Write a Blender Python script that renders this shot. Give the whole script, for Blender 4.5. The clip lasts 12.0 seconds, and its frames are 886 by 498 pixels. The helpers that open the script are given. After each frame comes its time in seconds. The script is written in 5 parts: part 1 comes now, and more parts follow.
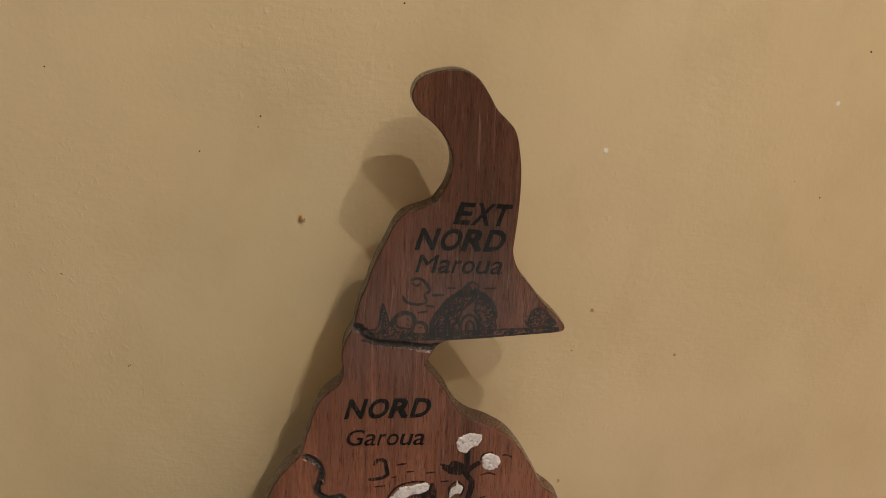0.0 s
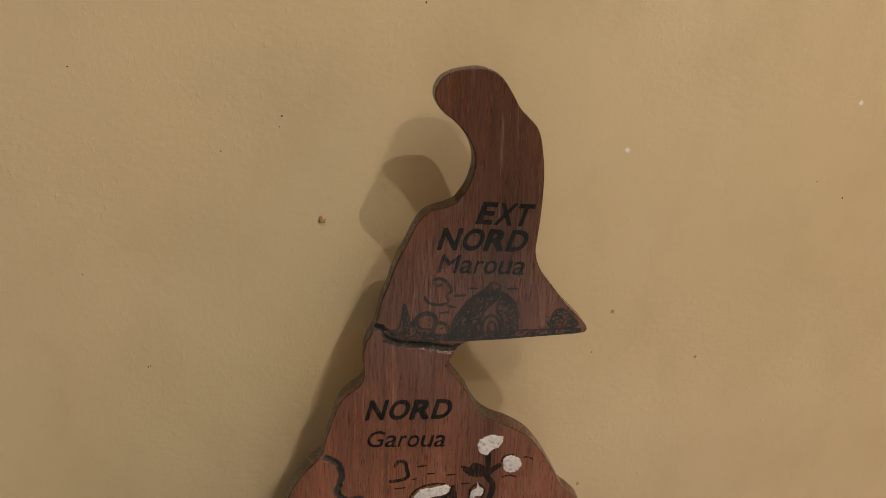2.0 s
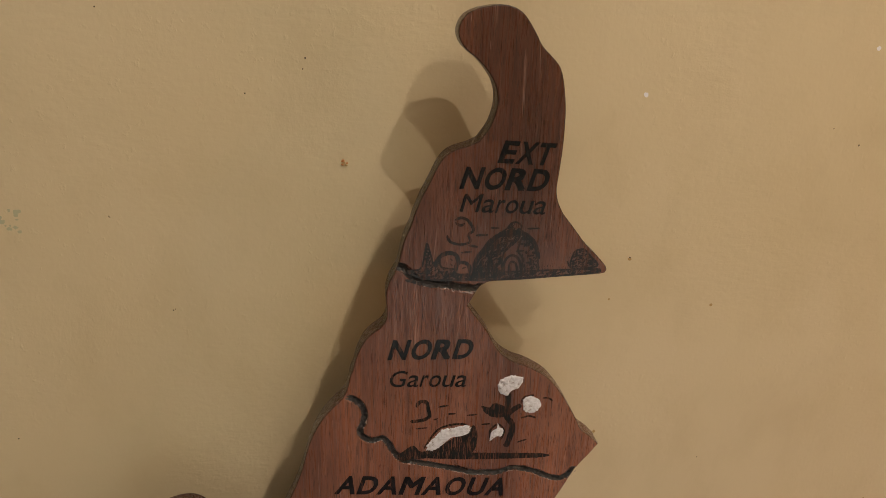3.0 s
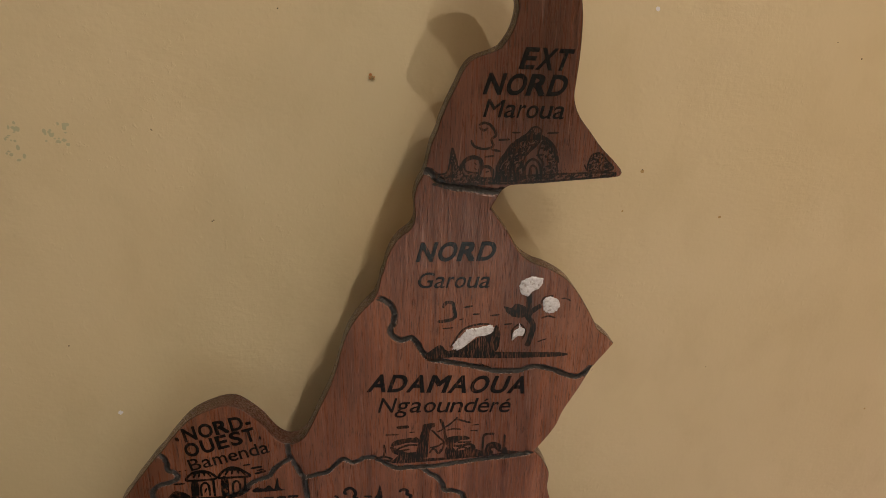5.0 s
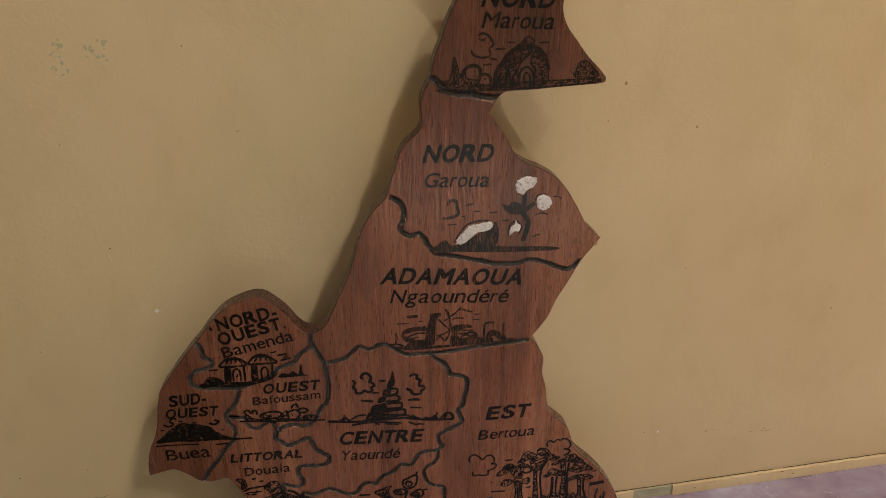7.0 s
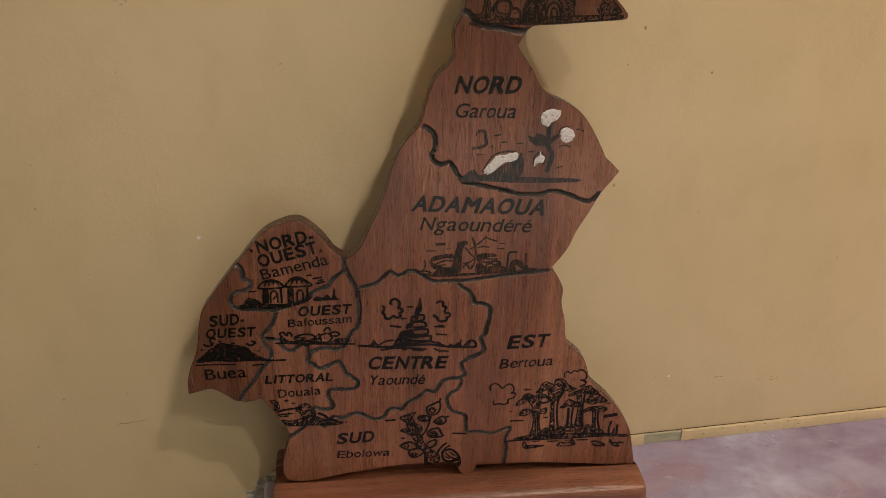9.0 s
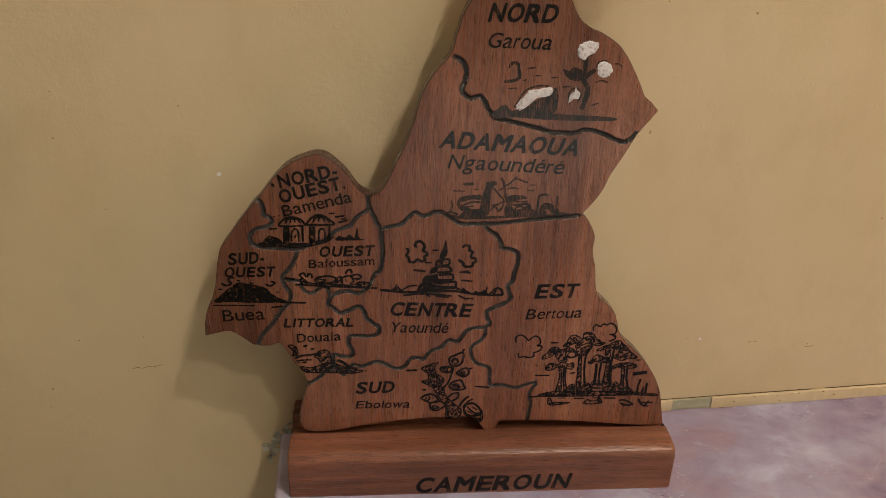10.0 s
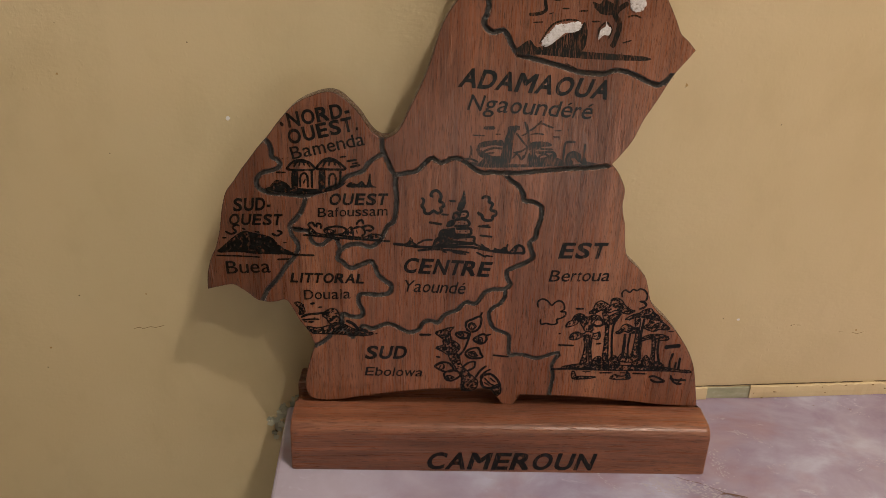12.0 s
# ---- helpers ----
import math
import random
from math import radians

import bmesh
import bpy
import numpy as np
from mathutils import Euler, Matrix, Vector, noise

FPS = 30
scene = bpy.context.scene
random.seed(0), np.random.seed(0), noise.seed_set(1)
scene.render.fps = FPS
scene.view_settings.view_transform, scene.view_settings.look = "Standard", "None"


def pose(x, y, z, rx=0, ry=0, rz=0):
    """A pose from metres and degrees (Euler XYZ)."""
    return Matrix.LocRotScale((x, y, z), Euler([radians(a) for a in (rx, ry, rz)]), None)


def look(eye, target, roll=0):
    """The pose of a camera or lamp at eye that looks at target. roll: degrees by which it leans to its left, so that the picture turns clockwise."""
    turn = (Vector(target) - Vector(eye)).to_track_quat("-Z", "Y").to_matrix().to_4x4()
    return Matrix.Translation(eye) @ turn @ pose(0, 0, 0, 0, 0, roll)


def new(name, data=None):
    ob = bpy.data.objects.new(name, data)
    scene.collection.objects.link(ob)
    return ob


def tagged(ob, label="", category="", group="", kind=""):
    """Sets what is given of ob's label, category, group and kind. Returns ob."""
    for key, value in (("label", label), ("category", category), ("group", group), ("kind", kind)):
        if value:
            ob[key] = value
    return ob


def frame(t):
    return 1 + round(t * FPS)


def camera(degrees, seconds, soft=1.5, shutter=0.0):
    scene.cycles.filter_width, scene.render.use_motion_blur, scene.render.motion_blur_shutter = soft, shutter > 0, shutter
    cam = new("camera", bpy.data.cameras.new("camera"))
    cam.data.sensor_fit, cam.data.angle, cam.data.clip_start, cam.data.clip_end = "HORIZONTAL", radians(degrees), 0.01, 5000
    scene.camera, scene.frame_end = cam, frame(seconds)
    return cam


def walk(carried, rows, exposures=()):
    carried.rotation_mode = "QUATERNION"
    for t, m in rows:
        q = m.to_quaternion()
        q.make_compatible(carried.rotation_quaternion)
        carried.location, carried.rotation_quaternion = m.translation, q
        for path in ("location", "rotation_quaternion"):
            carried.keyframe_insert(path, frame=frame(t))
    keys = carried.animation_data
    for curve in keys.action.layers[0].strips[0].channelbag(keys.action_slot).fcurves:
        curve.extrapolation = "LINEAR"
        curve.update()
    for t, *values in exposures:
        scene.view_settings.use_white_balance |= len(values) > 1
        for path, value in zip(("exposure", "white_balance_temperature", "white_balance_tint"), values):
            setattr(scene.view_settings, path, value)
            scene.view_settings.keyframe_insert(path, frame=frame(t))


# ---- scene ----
cam = camera(61.4, 12.0, soft=0.6)
PATH = [
    (0, (-0.01, -0.335, 0.558), (0.238, 1.545, -0.078), 2.5),
    (0.5, (-0.019, -0.33, 0.573), (0.235, 1.553, -0.052), 2.6),
    (1, (-0.012, -0.317, 0.575), (0.207, 1.568, -0.056), 2.2),
    (1.5, (-0.015, -0.321, 0.561), (0.229, 1.564, -0.06), 2.5),
    (2, (-0.017, -0.333, 0.555), (0.213, 1.553, -0.07), 2.3),
    (2.5, (-0.023, -0.341, 0.546), (0.2, 1.542, -0.092), 2.2),
    (4.3, (-0.033, -0.357, 0.514), (0.174, 1.501, -0.196), 1.5),
    (4.5, (-0.037, -0.365, 0.513), (0.17, 1.493, -0.199), 1.4),
    (5, (-0.04, -0.377, 0.508), (0.167, 1.476, -0.217), 1.2),
    (5.5, (-0.041, -0.386, 0.501), (0.166, 1.46, -0.24), 0.9),
    (6, (-0.045, -0.397, 0.496), (0.161, 1.438, -0.271), 0.8),
    (6.5, (-0.051, -0.415, 0.494), (0.156, 1.409, -0.299), 0.7),
    (7, (-0.052, -0.435, 0.492), (0.166, 1.376, -0.327), 0.5),
    (8.8, (-0.068, -0.477, 0.457), (0.143, 1.337, -0.358), 0.9),
    (9, (-0.072, -0.481, 0.457), (0.132, 1.336, -0.352), 1.2),
    (9.5, (-0.079, -0.482, 0.441), (0.1, 1.338, -0.37), 1.7),
    (10, (-0.076, -0.477, 0.415), (0.077, 1.338, -0.41), 1.9),
    (10.5, (-0.075, -0.481, 0.399), (0.06, 1.337, -0.424), 2.1),
    (11, (-0.075, -0.481, 0.384), (0.039, 1.343, -0.428), 2.1),
    (11.5, (-0.073, -0.479, 0.369), (0.017, 1.361, -0.411), 2.0),
    (12, (-0.064, -0.467, 0.352), (0.006, 1.386, -0.398), 2.2),
]
EXPOSURES = [(0.0, -0.19), (2.5, -0.19), (5.5, -0.22), (7.0, -0.2), (9.5, -0.08), (12.0, 0.03)]
walk(cam, [(t, look(eye, target, roll)) for t, eye, target, roll in PATH], EXPOSURES)

# ---- light ----
world = bpy.data.worlds.new("world")
world.use_nodes = True
scene.world = world
world.node_tree.nodes["Background"].inputs[0].default_value = (0.97, 0.96, 0.88, 1)
world.node_tree.nodes["Background"].inputs[1].default_value = 2.2


def bulb(name, place, watts, radius, colour):
    data = bpy.data.lights.new(name, "POINT")
    data.energy, data.shadow_soft_size, data.color = watts, radius, colour
    new(name, data).location = place


bulb("ceiling_bulb", (0.814, -1.024, 2.148), 58.0, 0.004, (1.0, 0.845, 0.715))
bulb("wall_bulb", (0.846, -1.584, 2.02), 37.0, 0.005, (1.0, 0.89, 0.745))
bulb("side_bulb", (1.0, -0.33, 0.5), 3.5, 0.06, (1.0, 0.40, 0.02))


# ---- materials ----
def material(name, rough=0.5, colour=(0.5, 0.5, 0.5)):
    m = bpy.data.materials.new(name)
    m.use_nodes = True
    b = m.node_tree.nodes["Principled BSDF"]
    b.inputs["Roughness"].default_value = rough
    b.inputs["Base Color"].default_value = (*colour, 1)
    return m, m.node_tree, b


def link(t, a, b):
    t.links.new(a, b)


def coords(t, scale, wobble=0.0, wobble_scale=20.0):
    """Object coordinates stretched by scale; wobble bends them a little."""
    c = t.nodes.new("ShaderNodeTexCoord").outputs["Object"]
    if wobble:
        n = t.nodes.new("ShaderNodeTexNoise")
        n.inputs["Scale"].default_value = wobble_scale
        link(t, c, n.inputs["Vector"])
        mix = t.nodes.new("ShaderNodeVectorMath")
        mix.operation = "MULTIPLY_ADD"
        mix.inputs[1].default_value = (wobble, wobble, wobble)
        link(t, n.outputs["Color"], mix.inputs[0])
        link(t, c, mix.inputs[2])
        c = mix.outputs[0]
    s = t.nodes.new("ShaderNodeVectorMath")
    s.operation = "MULTIPLY"
    s.inputs[1].default_value = scale
    link(t, c, s.inputs[0])
    return s.outputs[0]


def noise_of(t, vector, scale=1.0, detail=3.0, rough=0.55):
    n = t.nodes.new("ShaderNodeTexNoise")
    n.inputs["Scale"].default_value, n.inputs["Detail"].default_value, n.inputs["Roughness"].default_value = scale, detail, rough
    link(t, vector, n.inputs["Vector"])
    return n.outputs["Fac"]


def ramp(t, fac, stops):
    r = t.nodes.new("ShaderNodeValToRGB")
    e = r.color_ramp.elements
    while len(e) < len(stops):
        e.new(0.5)
    for k, (at, c) in zip(e, stops):
        k.position, k.color = at, (*c, 1) if len(c) == 3 else c
    link(t, fac, r.inputs["Fac"])
    return r.outputs["Color"]


def blend(t, kind, fac, a, b):
    m = t.nodes.new("ShaderNodeMix")
    m.data_type, m.blend_type = "RGBA", kind
    for sock, value in ((m.inputs["Factor"], fac), (m.inputs[6], a), (m.inputs[7], b)):
        if isinstance(value, (int, float)):
            sock.default_value = value
        elif isinstance(value, tuple):
            sock.default_value = (*value, 1)
        else:
            link(t, value, sock)
    return m.outputs[2]


def bump(t, b, height, strength, metres):
    n = t.nodes.new("ShaderNodeBump")
    n.inputs["Strength"].default_value, n.inputs["Distance"].default_value = strength, metres
    link(t, height, n.inputs["Height"])
    link(t, n.outputs["Normal"], b.inputs["Normal"])


G = (0.0, 0.0, 0.0)
ONE = (1.0, 1.0, 1.0)


def wood_colour(t, along, dark, mid, light):
    """Grain runs along 'z' or 'x'. Gives the colour and the pores."""
    def sc(across, length):
        return (across, across, length) if along == "z" else (length, across, across)
    broad = noise_of(t, coords(t, sc(20, 3.0), 0.03, 7), 1.0, 3)
    streak = noise_of(t, coords(t, sc(170, 5), 0.006, 9), 1.0, 4, 0.6)
    fine = noise_of(t, coords(t, sc(900, 26), 0.003, 14), 1.0, 4, 0.65)
    c = ramp(t, broad, [(0.28, dark), (0.5, mid), (0.74, light)])
    c = blend(t, "MULTIPLY", 1.0, c, ramp(t, streak, [(0.30, (0.62, 0.57, 0.55)), (0.46, (0.95, 0.93, 0.92)), (0.58, (1.05, 1.05, 1.06)), (0.74, (1.3, 1.36, 1.4))]))
    c = blend(t, "MULTIPLY", 0.75, c, ramp(t, fine, [(0.30, (0.55, 0.50, 0.48)), (0.48, (0.95, 0.95, 0.95)), (0.62, (1.12, 1.10, 1.10)), (0.75, (1.3, 1.3, 1.28))]))
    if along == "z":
        # lack of sheen on head and west arm, put into the colour as darkening
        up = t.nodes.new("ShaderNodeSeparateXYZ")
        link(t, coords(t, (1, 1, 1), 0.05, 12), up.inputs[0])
        head_dim = ramp(t, up.outputs["Z"], [(0.34, ONE), (0.45, (0.54, 0.5, 0.48))])
        c = blend(t, "MULTIPLY", 1.0, c, head_dim)
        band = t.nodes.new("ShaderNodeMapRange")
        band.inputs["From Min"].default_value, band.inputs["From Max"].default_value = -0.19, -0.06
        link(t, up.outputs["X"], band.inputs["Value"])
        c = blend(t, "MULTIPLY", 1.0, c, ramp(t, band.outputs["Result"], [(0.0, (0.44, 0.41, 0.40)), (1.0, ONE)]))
    pores = ramp(t, noise_of(t, coords(t, sc(3600, 120), 0.002, 25), 1.0, 2, 0.5), [(0.585, G), (0.64, ONE)])
    c = blend(t, "MIX", pores, c, blend(t, "MULTIPLY", 1.0, c, (0.30, 0.25, 0.22)))
    # knocks and grime
    grime = ramp(t, noise_of(t, coords(t, (60, 60, 60), 0.02, 40), 1.0, 5, 0.65), [(0.60, G), (0.76, (0.7, 0.7, 0.7))])
    c = blend(t, "MIX", grime, c, blend(t, "MULTIPLY", 1.0, c, (0.55, 0.5, 0.48)))
    scrape = ramp(t, noise_of(t, coords(t, sc(1300, 9), 0.02, 6), 1.0, 1, 0.4), [(0.70, G), (0.74, (0.35, 0.35, 0.35))])
    c = blend(t, "MIX", scrape, c, (0.34, 0.22, 0.17))
    return c, pores, fine


def wood(name, along, dark, mid, light, rough):
    m, t, b = material(name, rough)
    c, pores, fine = wood_colour(t, along, dark, mid, light)
    link(t, c, b.inputs["Base Color"])
    h = blend(t, "SUBTRACT", 1.0, fine, pores)
    bump(t, b, h, 0.5, 0.0003)
    b.inputs["Specular IOR Level"].default_value = 0.5
    r = ramp(t, fine, [(0.3, (rough + 0.14,) * 3), (0.7, (rough - 0.08,) * 3)])
    link(t, r, b.inputs["Roughness"])
    return m


BOARD_TONES = ((0.115, 0.044, 0.024), (0.232, 0.092, 0.05), (0.335, 0.15, 0.085))
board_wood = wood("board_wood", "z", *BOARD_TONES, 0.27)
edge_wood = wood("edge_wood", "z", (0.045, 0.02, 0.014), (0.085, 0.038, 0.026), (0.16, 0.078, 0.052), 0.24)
base_wood = wood("base_wood", "x", (0.075, 0.029, 0.017), (0.21, 0.083, 0.046), (0.37, 0.158, 0.086), 0.29)


def ink_material(name, black, scale, worn_from, worn_to, wear_most):
    """Black ink that wears away over the grain."""
    m, t, b = material(name, 0.24)
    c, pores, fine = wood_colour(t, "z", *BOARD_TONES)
    worn = noise_of(t, coords(t, scale, 0.004, 60), 1.0, 4, 0.6)
    w = ramp(t, worn, [(worn_from, G), (worn_to, (wear_most,) * 3)])
    link(t, blend(t, "MIX", w, black, c), b.inputs["Base Color"])
    bump(t, b, fine, 0.4, 0.0003)
    b.inputs["Specular IOR Level"].default_value = 0.26
    return m


ink = ink_material("black_ink", (0.006, 0.006, 0.0055), (800, 800, 160), 0.58, 0.74, 0.5)
sketch_ink = ink_material("sketched_ink", (0.006, 0.006, 0.0055), (420, 420, 380), 0.57, 0.65, 0.65)
# sheen on these drawings is put into a greyer black; wear follows the fibres
faded_ink = ink_material("faded_ink", (0.010, 0.011, 0.0095), (1500, 1500, 130), 0.50, 0.64, 0.7)
m, t, b = material("groove_black", 0.3)
n = noise_of(t, coords(t, (520, 520, 520)), 1.0, 4, 0.6)
link(t, ramp(t, n, [(0.35, (0.004, 0.004, 0.004)), (0.58, (0.012, 0.011, 0.010)), (0.74, (0.10, 0.075, 0.065))]), b.inputs["Base Color"])
bump(t, b, n, 1.0, 0.002)
b.inputs["Specular IOR Level"].default_value = 0.9
groove_black = m

m, t, b = material("white_paint", 0.5)
n = noise_of(t, coords(t, (650, 650, 650)), 1.0, 4, 0.65)
link(t, ramp(t, n, [(0.30, (0.25, 0.2, 0.18)), (0.40, (0.58, 0.57, 0.58)), (0.55, (0.72, 0.72, 0.75)), (0.7, (0.79, 0.79, 0.81))]), b.inputs["Base Color"])
bump(t, b, n, 0.8, 0.001)
white_paint = m

m, t, b = material("yellow_wall_paint", 0.55)
broad = noise_of(t, coords(t, (4, 4, 4)), 1.0, 3)
stain = noise_of(t, coords(t, (26, 26, 17), 0.02, 12), 1.0, 5, 0.6)
c = ramp(t, broad, [(0.3, (0.56, 0.465, 0.285)), (0.7, (0.625, 0.53, 0.345))])
c = blend(t, "MULTIPLY", 0.5, c, ramp(t, stain, [(0.25, (0.86, 0.84, 0.80)), (0.5, (1, 1, 1)), (0.8, (1.03, 1.03, 1.03))]))
peel = ramp(t, noise_of(t, coords(t, (240, 240, 210), 0.004, 60), 1.0, 3, 0.5), [(0.62, G), (0.84, ONE)])
peel = blend(t, "MULTIPLY", 1.0, peel, ramp(t, noise_of(t, coords(t, (9, 9, 9)), 1.0, 2), [(0.42, (0.25, 0.25, 0.25)), (0.65, ONE)]))
skin = noise_of(t, coords(t, (420, 420, 300)), 1.0, 2, 0.5)
roll = noise_of(t, coords(t, (16, 16, 30), 0.02, 20), 1.0, 2, 0.5)
h = blend(t, "ADD", 1.0, blend(t, "MULTIPLY", 1.0, peel, (0.45, 0.45, 0.45)), blend(t, "MULTIPLY", 1.0, skin, (0.25, 0.25, 0.25)))
h = blend(t, "ADD", 1.0, h, blend(t, "MULTIPLY", 1.0, roll, (0.9, 0.9, 0.9)))
ripple = noise_of(t, coords(t, (170, 170, 420), 0.003, 70), 1.0, 3, 0.5)
ripple = blend(t, "MULTIPLY", 1.0, ripple, ramp(t, noise_of(t, coords(t, (7, 7, 7)), 1.0, 2), [(0.38, (0.2, 0.2, 0.2)), (0.6, ONE)]))
h = blend(t, "ADD", 1.0, h, blend(t, "MULTIPLY", 1.0, ripple, (0.55, 0.55, 0.55)))
link(t, c, b.inputs["Base Color"])
bump(t, b, h, 0.35, 0.0011)
b.inputs["Specular IOR Level"].default_value = 0.35
wall_paint = m

m, t, b = material("off_white_paint", 0.6)
link(t, ramp(t, noise_of(t, coords(t, (5, 5, 5)), 1.0, 4), [(0.3, (0.30, 0.29, 0.27)), (0.7, (0.36, 0.35, 0.33))]), b.inputs["Base Color"])
plain_paint = m

m, t, b = material("pink_marble", 0.2)
v = coords(t, (1, 1.25, 1), 0.07, 9)
cloud = noise_of(t, v, 10.0, 8, 0.6)
c = ramp(t, cloud, [(0.30, (0.215, 0.155, 0.225)), (0.44, (0.315, 0.26, 0.36)), (0.56, (0.40, 0.37, 0.49)), (0.72, (0.56, 0.60, 0.74))])
streak = noise_of(t, coords(t, (34, 70, 34), 0.08, 14), 1.0, 9, 0.75)
c = blend(t, "MIX", ramp(t, streak, [(0.60, G), (0.70, (0.7, 0.7, 0.7))]), c, (0.66, 0.70, 0.82))
vein = t.nodes.new("ShaderNodeTexVoronoi")
vein.feature = "DISTANCE_TO_EDGE"
vein.inputs["Scale"].default_value = 9.0
link(t, coords(t, (1, 1.6, 1), 0.16, 11), vein.inputs["Vector"])
pale = ramp(t, vein.outputs["Distance"], [(0.0, (0.34, 0.34, 0.34)), (0.05, (0.22, 0.22, 0.22)), (0.16, G)])
where = ramp(t, noise_of(t, coords(t, (9, 9, 9)), 1.0, 2), [(0.42, G), (0.58, ONE)])
c = blend(t, "MIX", blend(t, "MULTIPLY", 1.0, pale, where), c, (0.55, 0.53, 0.62))
c = blend(t, "MULTIPLY", 1.0, c, (0.84, 0.84, 0.93))
side = t.nodes.new("ShaderNodeSeparateXYZ")
link(t, coords(t, (1, 1, 1), 0.16, 8), side.inputs[0])
# a broad milky zone in the slab
zone = t.nodes.new("ShaderNodeMapRange")
zone.inputs["From Min"].default_value, zone.inputs["From Max"].default_value = 0.10, -0.06
link(t, side.outputs["X"], zone.inputs["Value"])
c = blend(t, "MIX", ramp(t, zone.outputs["Result"], [(0.0, G), (1.0, (0.6, 0.6, 0.6))]), c, (0.56, 0.56, 0.70))
blush = ramp(t, noise_of(t, coords(t, (14, 20, 14), 0.05, 10), 1.0, 3), [(0.52, G), (0.68, (0.55, 0.55, 0.55))])
c = blend(t, "MIX", blush, c, (0.33, 0.215, 0.25))
link(t, c, b.inputs["Base Color"])
marble = m

# pale colour that paints the glints on the groove lips
glint_flake = material("glint_flake", 0.4, (0.33, 0.25, 0.21))[0]
crystal_white = material("crystal_white", 0.25, (0.44, 0.43, 0.53))[0]
rust_vein = material("rust_vein", 0.4, (0.13, 0.065, 0.05))[0]
dark_speck = material("dark_speck", 0.7, (0.085, 0.06, 0.035))[0]
scratch_brown = material("scratch_brown", 0.7, (0.24, 0.17, 0.08))[0]
ochre_speck = material("ochre_stain", 0.6, (0.38, 0.25, 0.10))[0]
white_speck = material("white_speck", 0.6, (0.74, 0.74, 0.78))[0]
brown_chip = material("brown_chip", 0.7, (0.46, 0.20, 0.07))[0]
green_stain = material("green_stain", 0.6, (0.42, 0.41, 0.27))[0]
m, t, b = material("bare_plaster", 0.8)
n = noise_of(t, coords(t, (220, 220, 220)), 1.0, 5, 0.6)
link(t, ramp(t, n, [(0.28, (0.20, 0.22, 0.17)), (0.45, (0.36, 0.38, 0.31)), (0.7, (0.46, 0.47, 0.41))]), b.inputs["Base Color"])
bump(t, b, n, 0.8, 0.002)
bare_plaster = m
m, t, b = material("green_undercoat", 0.5)
n = noise_of(t, coords(t, (60, 60, 140)), 1.0, 4, 0.6)
link(t, ramp(t, n, [(0.3, (0.27, 0.29, 0.20)), (0.6, (0.36, 0.37, 0.27)), (0.8, (0.48, 0.47, 0.40))]), b.inputs["Base Color"])
bump(t, b, n, 0.4, 0.001)
green_undercoat = m
pale_plaster = material("pale_plaster", 0.8, (0.55, 0.57, 0.48))[0]
m, t, b = material("floor_tile", 0.35)
link(t, ramp(t, noise_of(t, coords(t, (6, 6, 6)), 1.0, 4), [(0.3, (0.34, 0.27, 0.22)), (0.7, (0.45, 0.37, 0.31))]), b.inputs["Base Color"])
floor_tile = m
m, t, b = material("ceiling_white", 0.7)
link(t, ramp(t, noise_of(t, coords(t, (5, 5, 5)), 1.0, 4), [(0.3, (0.40, 0.39, 0.37)), (0.7, (0.47, 0.46, 0.44))]), b.inputs["Base Color"])
ceiling_white = m


# ---- building helpers ----
def part(name, bm, mat, parent=None, label="", smooth=False):
    """Links a bmesh as one mesh object under a thing or under a part."""
    me = bpy.data.meshes.new(name)
    bm.normal_update()
    bm.to_mesh(me)
    bm.free()
    me.materials.append(mat)
    if smooth:
        for p in me.polygons:
            p.use_smooth = True
    ob = new(name, me)
    if parent is not None:
        ob.parent = parent
    return tagged(ob, label)


def boxed(x0, x1, y0, y1, z0, z1, edge=0.0, segments=3):
    bm = bmesh.new()
    bmesh.ops.create_cube(bm, size=1)
    for v in bm.verts:
        v.co = Vector((x0 + (v.co.x + .5) * (x1 - x0), y0 + (v.co.y + .5) * (y1 - y0), z0 + (v.co.z + .5) * (z1 - z0)))
    if edge:
        bmesh.ops.bevel(bm, geom=bm.edges[:], offset=edge, segments=segments, profile=0.5, affect="EDGES")
    return bm


def smooth_way(points, step=1.0, closed=False):
    """A Catmull-Rom curve through the points, evenly cut."""
    p = [Vector(q) for q in points]
    n = len(p)
    out = []
    for i in range(n if closed else n - 1):
        if closed:
            a, b, c, d = p[i - 1], p[i], p[(i + 1) % n], p[(i + 2) % n]
        else:
            a, b, c, d = p[max(i - 1, 0)], p[i], p[i + 1], p[min(i + 2, n - 1)]
        k = max(1, int((c - b).length / step + 0.5))
        for j in range(k):
            u = j / k
            out.append(0.5 * (2 * b + (c - a) * u + (2 * a - 5 * b + 4 * c - d) * u * u + (3 * b - a - 3 * c + d) * u ** 3))
    if not closed:
        out.append(p[-1])
    return out


MM = 0.001
YAW, LEAN = 3.51, 2.29
WALL = pose(0, 0.062, 0, LEAN, 0, YAW)
SHELF = pose(0, 0.062, 0, 0, 0, YAW)


def bend(x):
    """The wall turns away a little beside the map."""
    return 0.022 * max(0.0, x - 0.10)


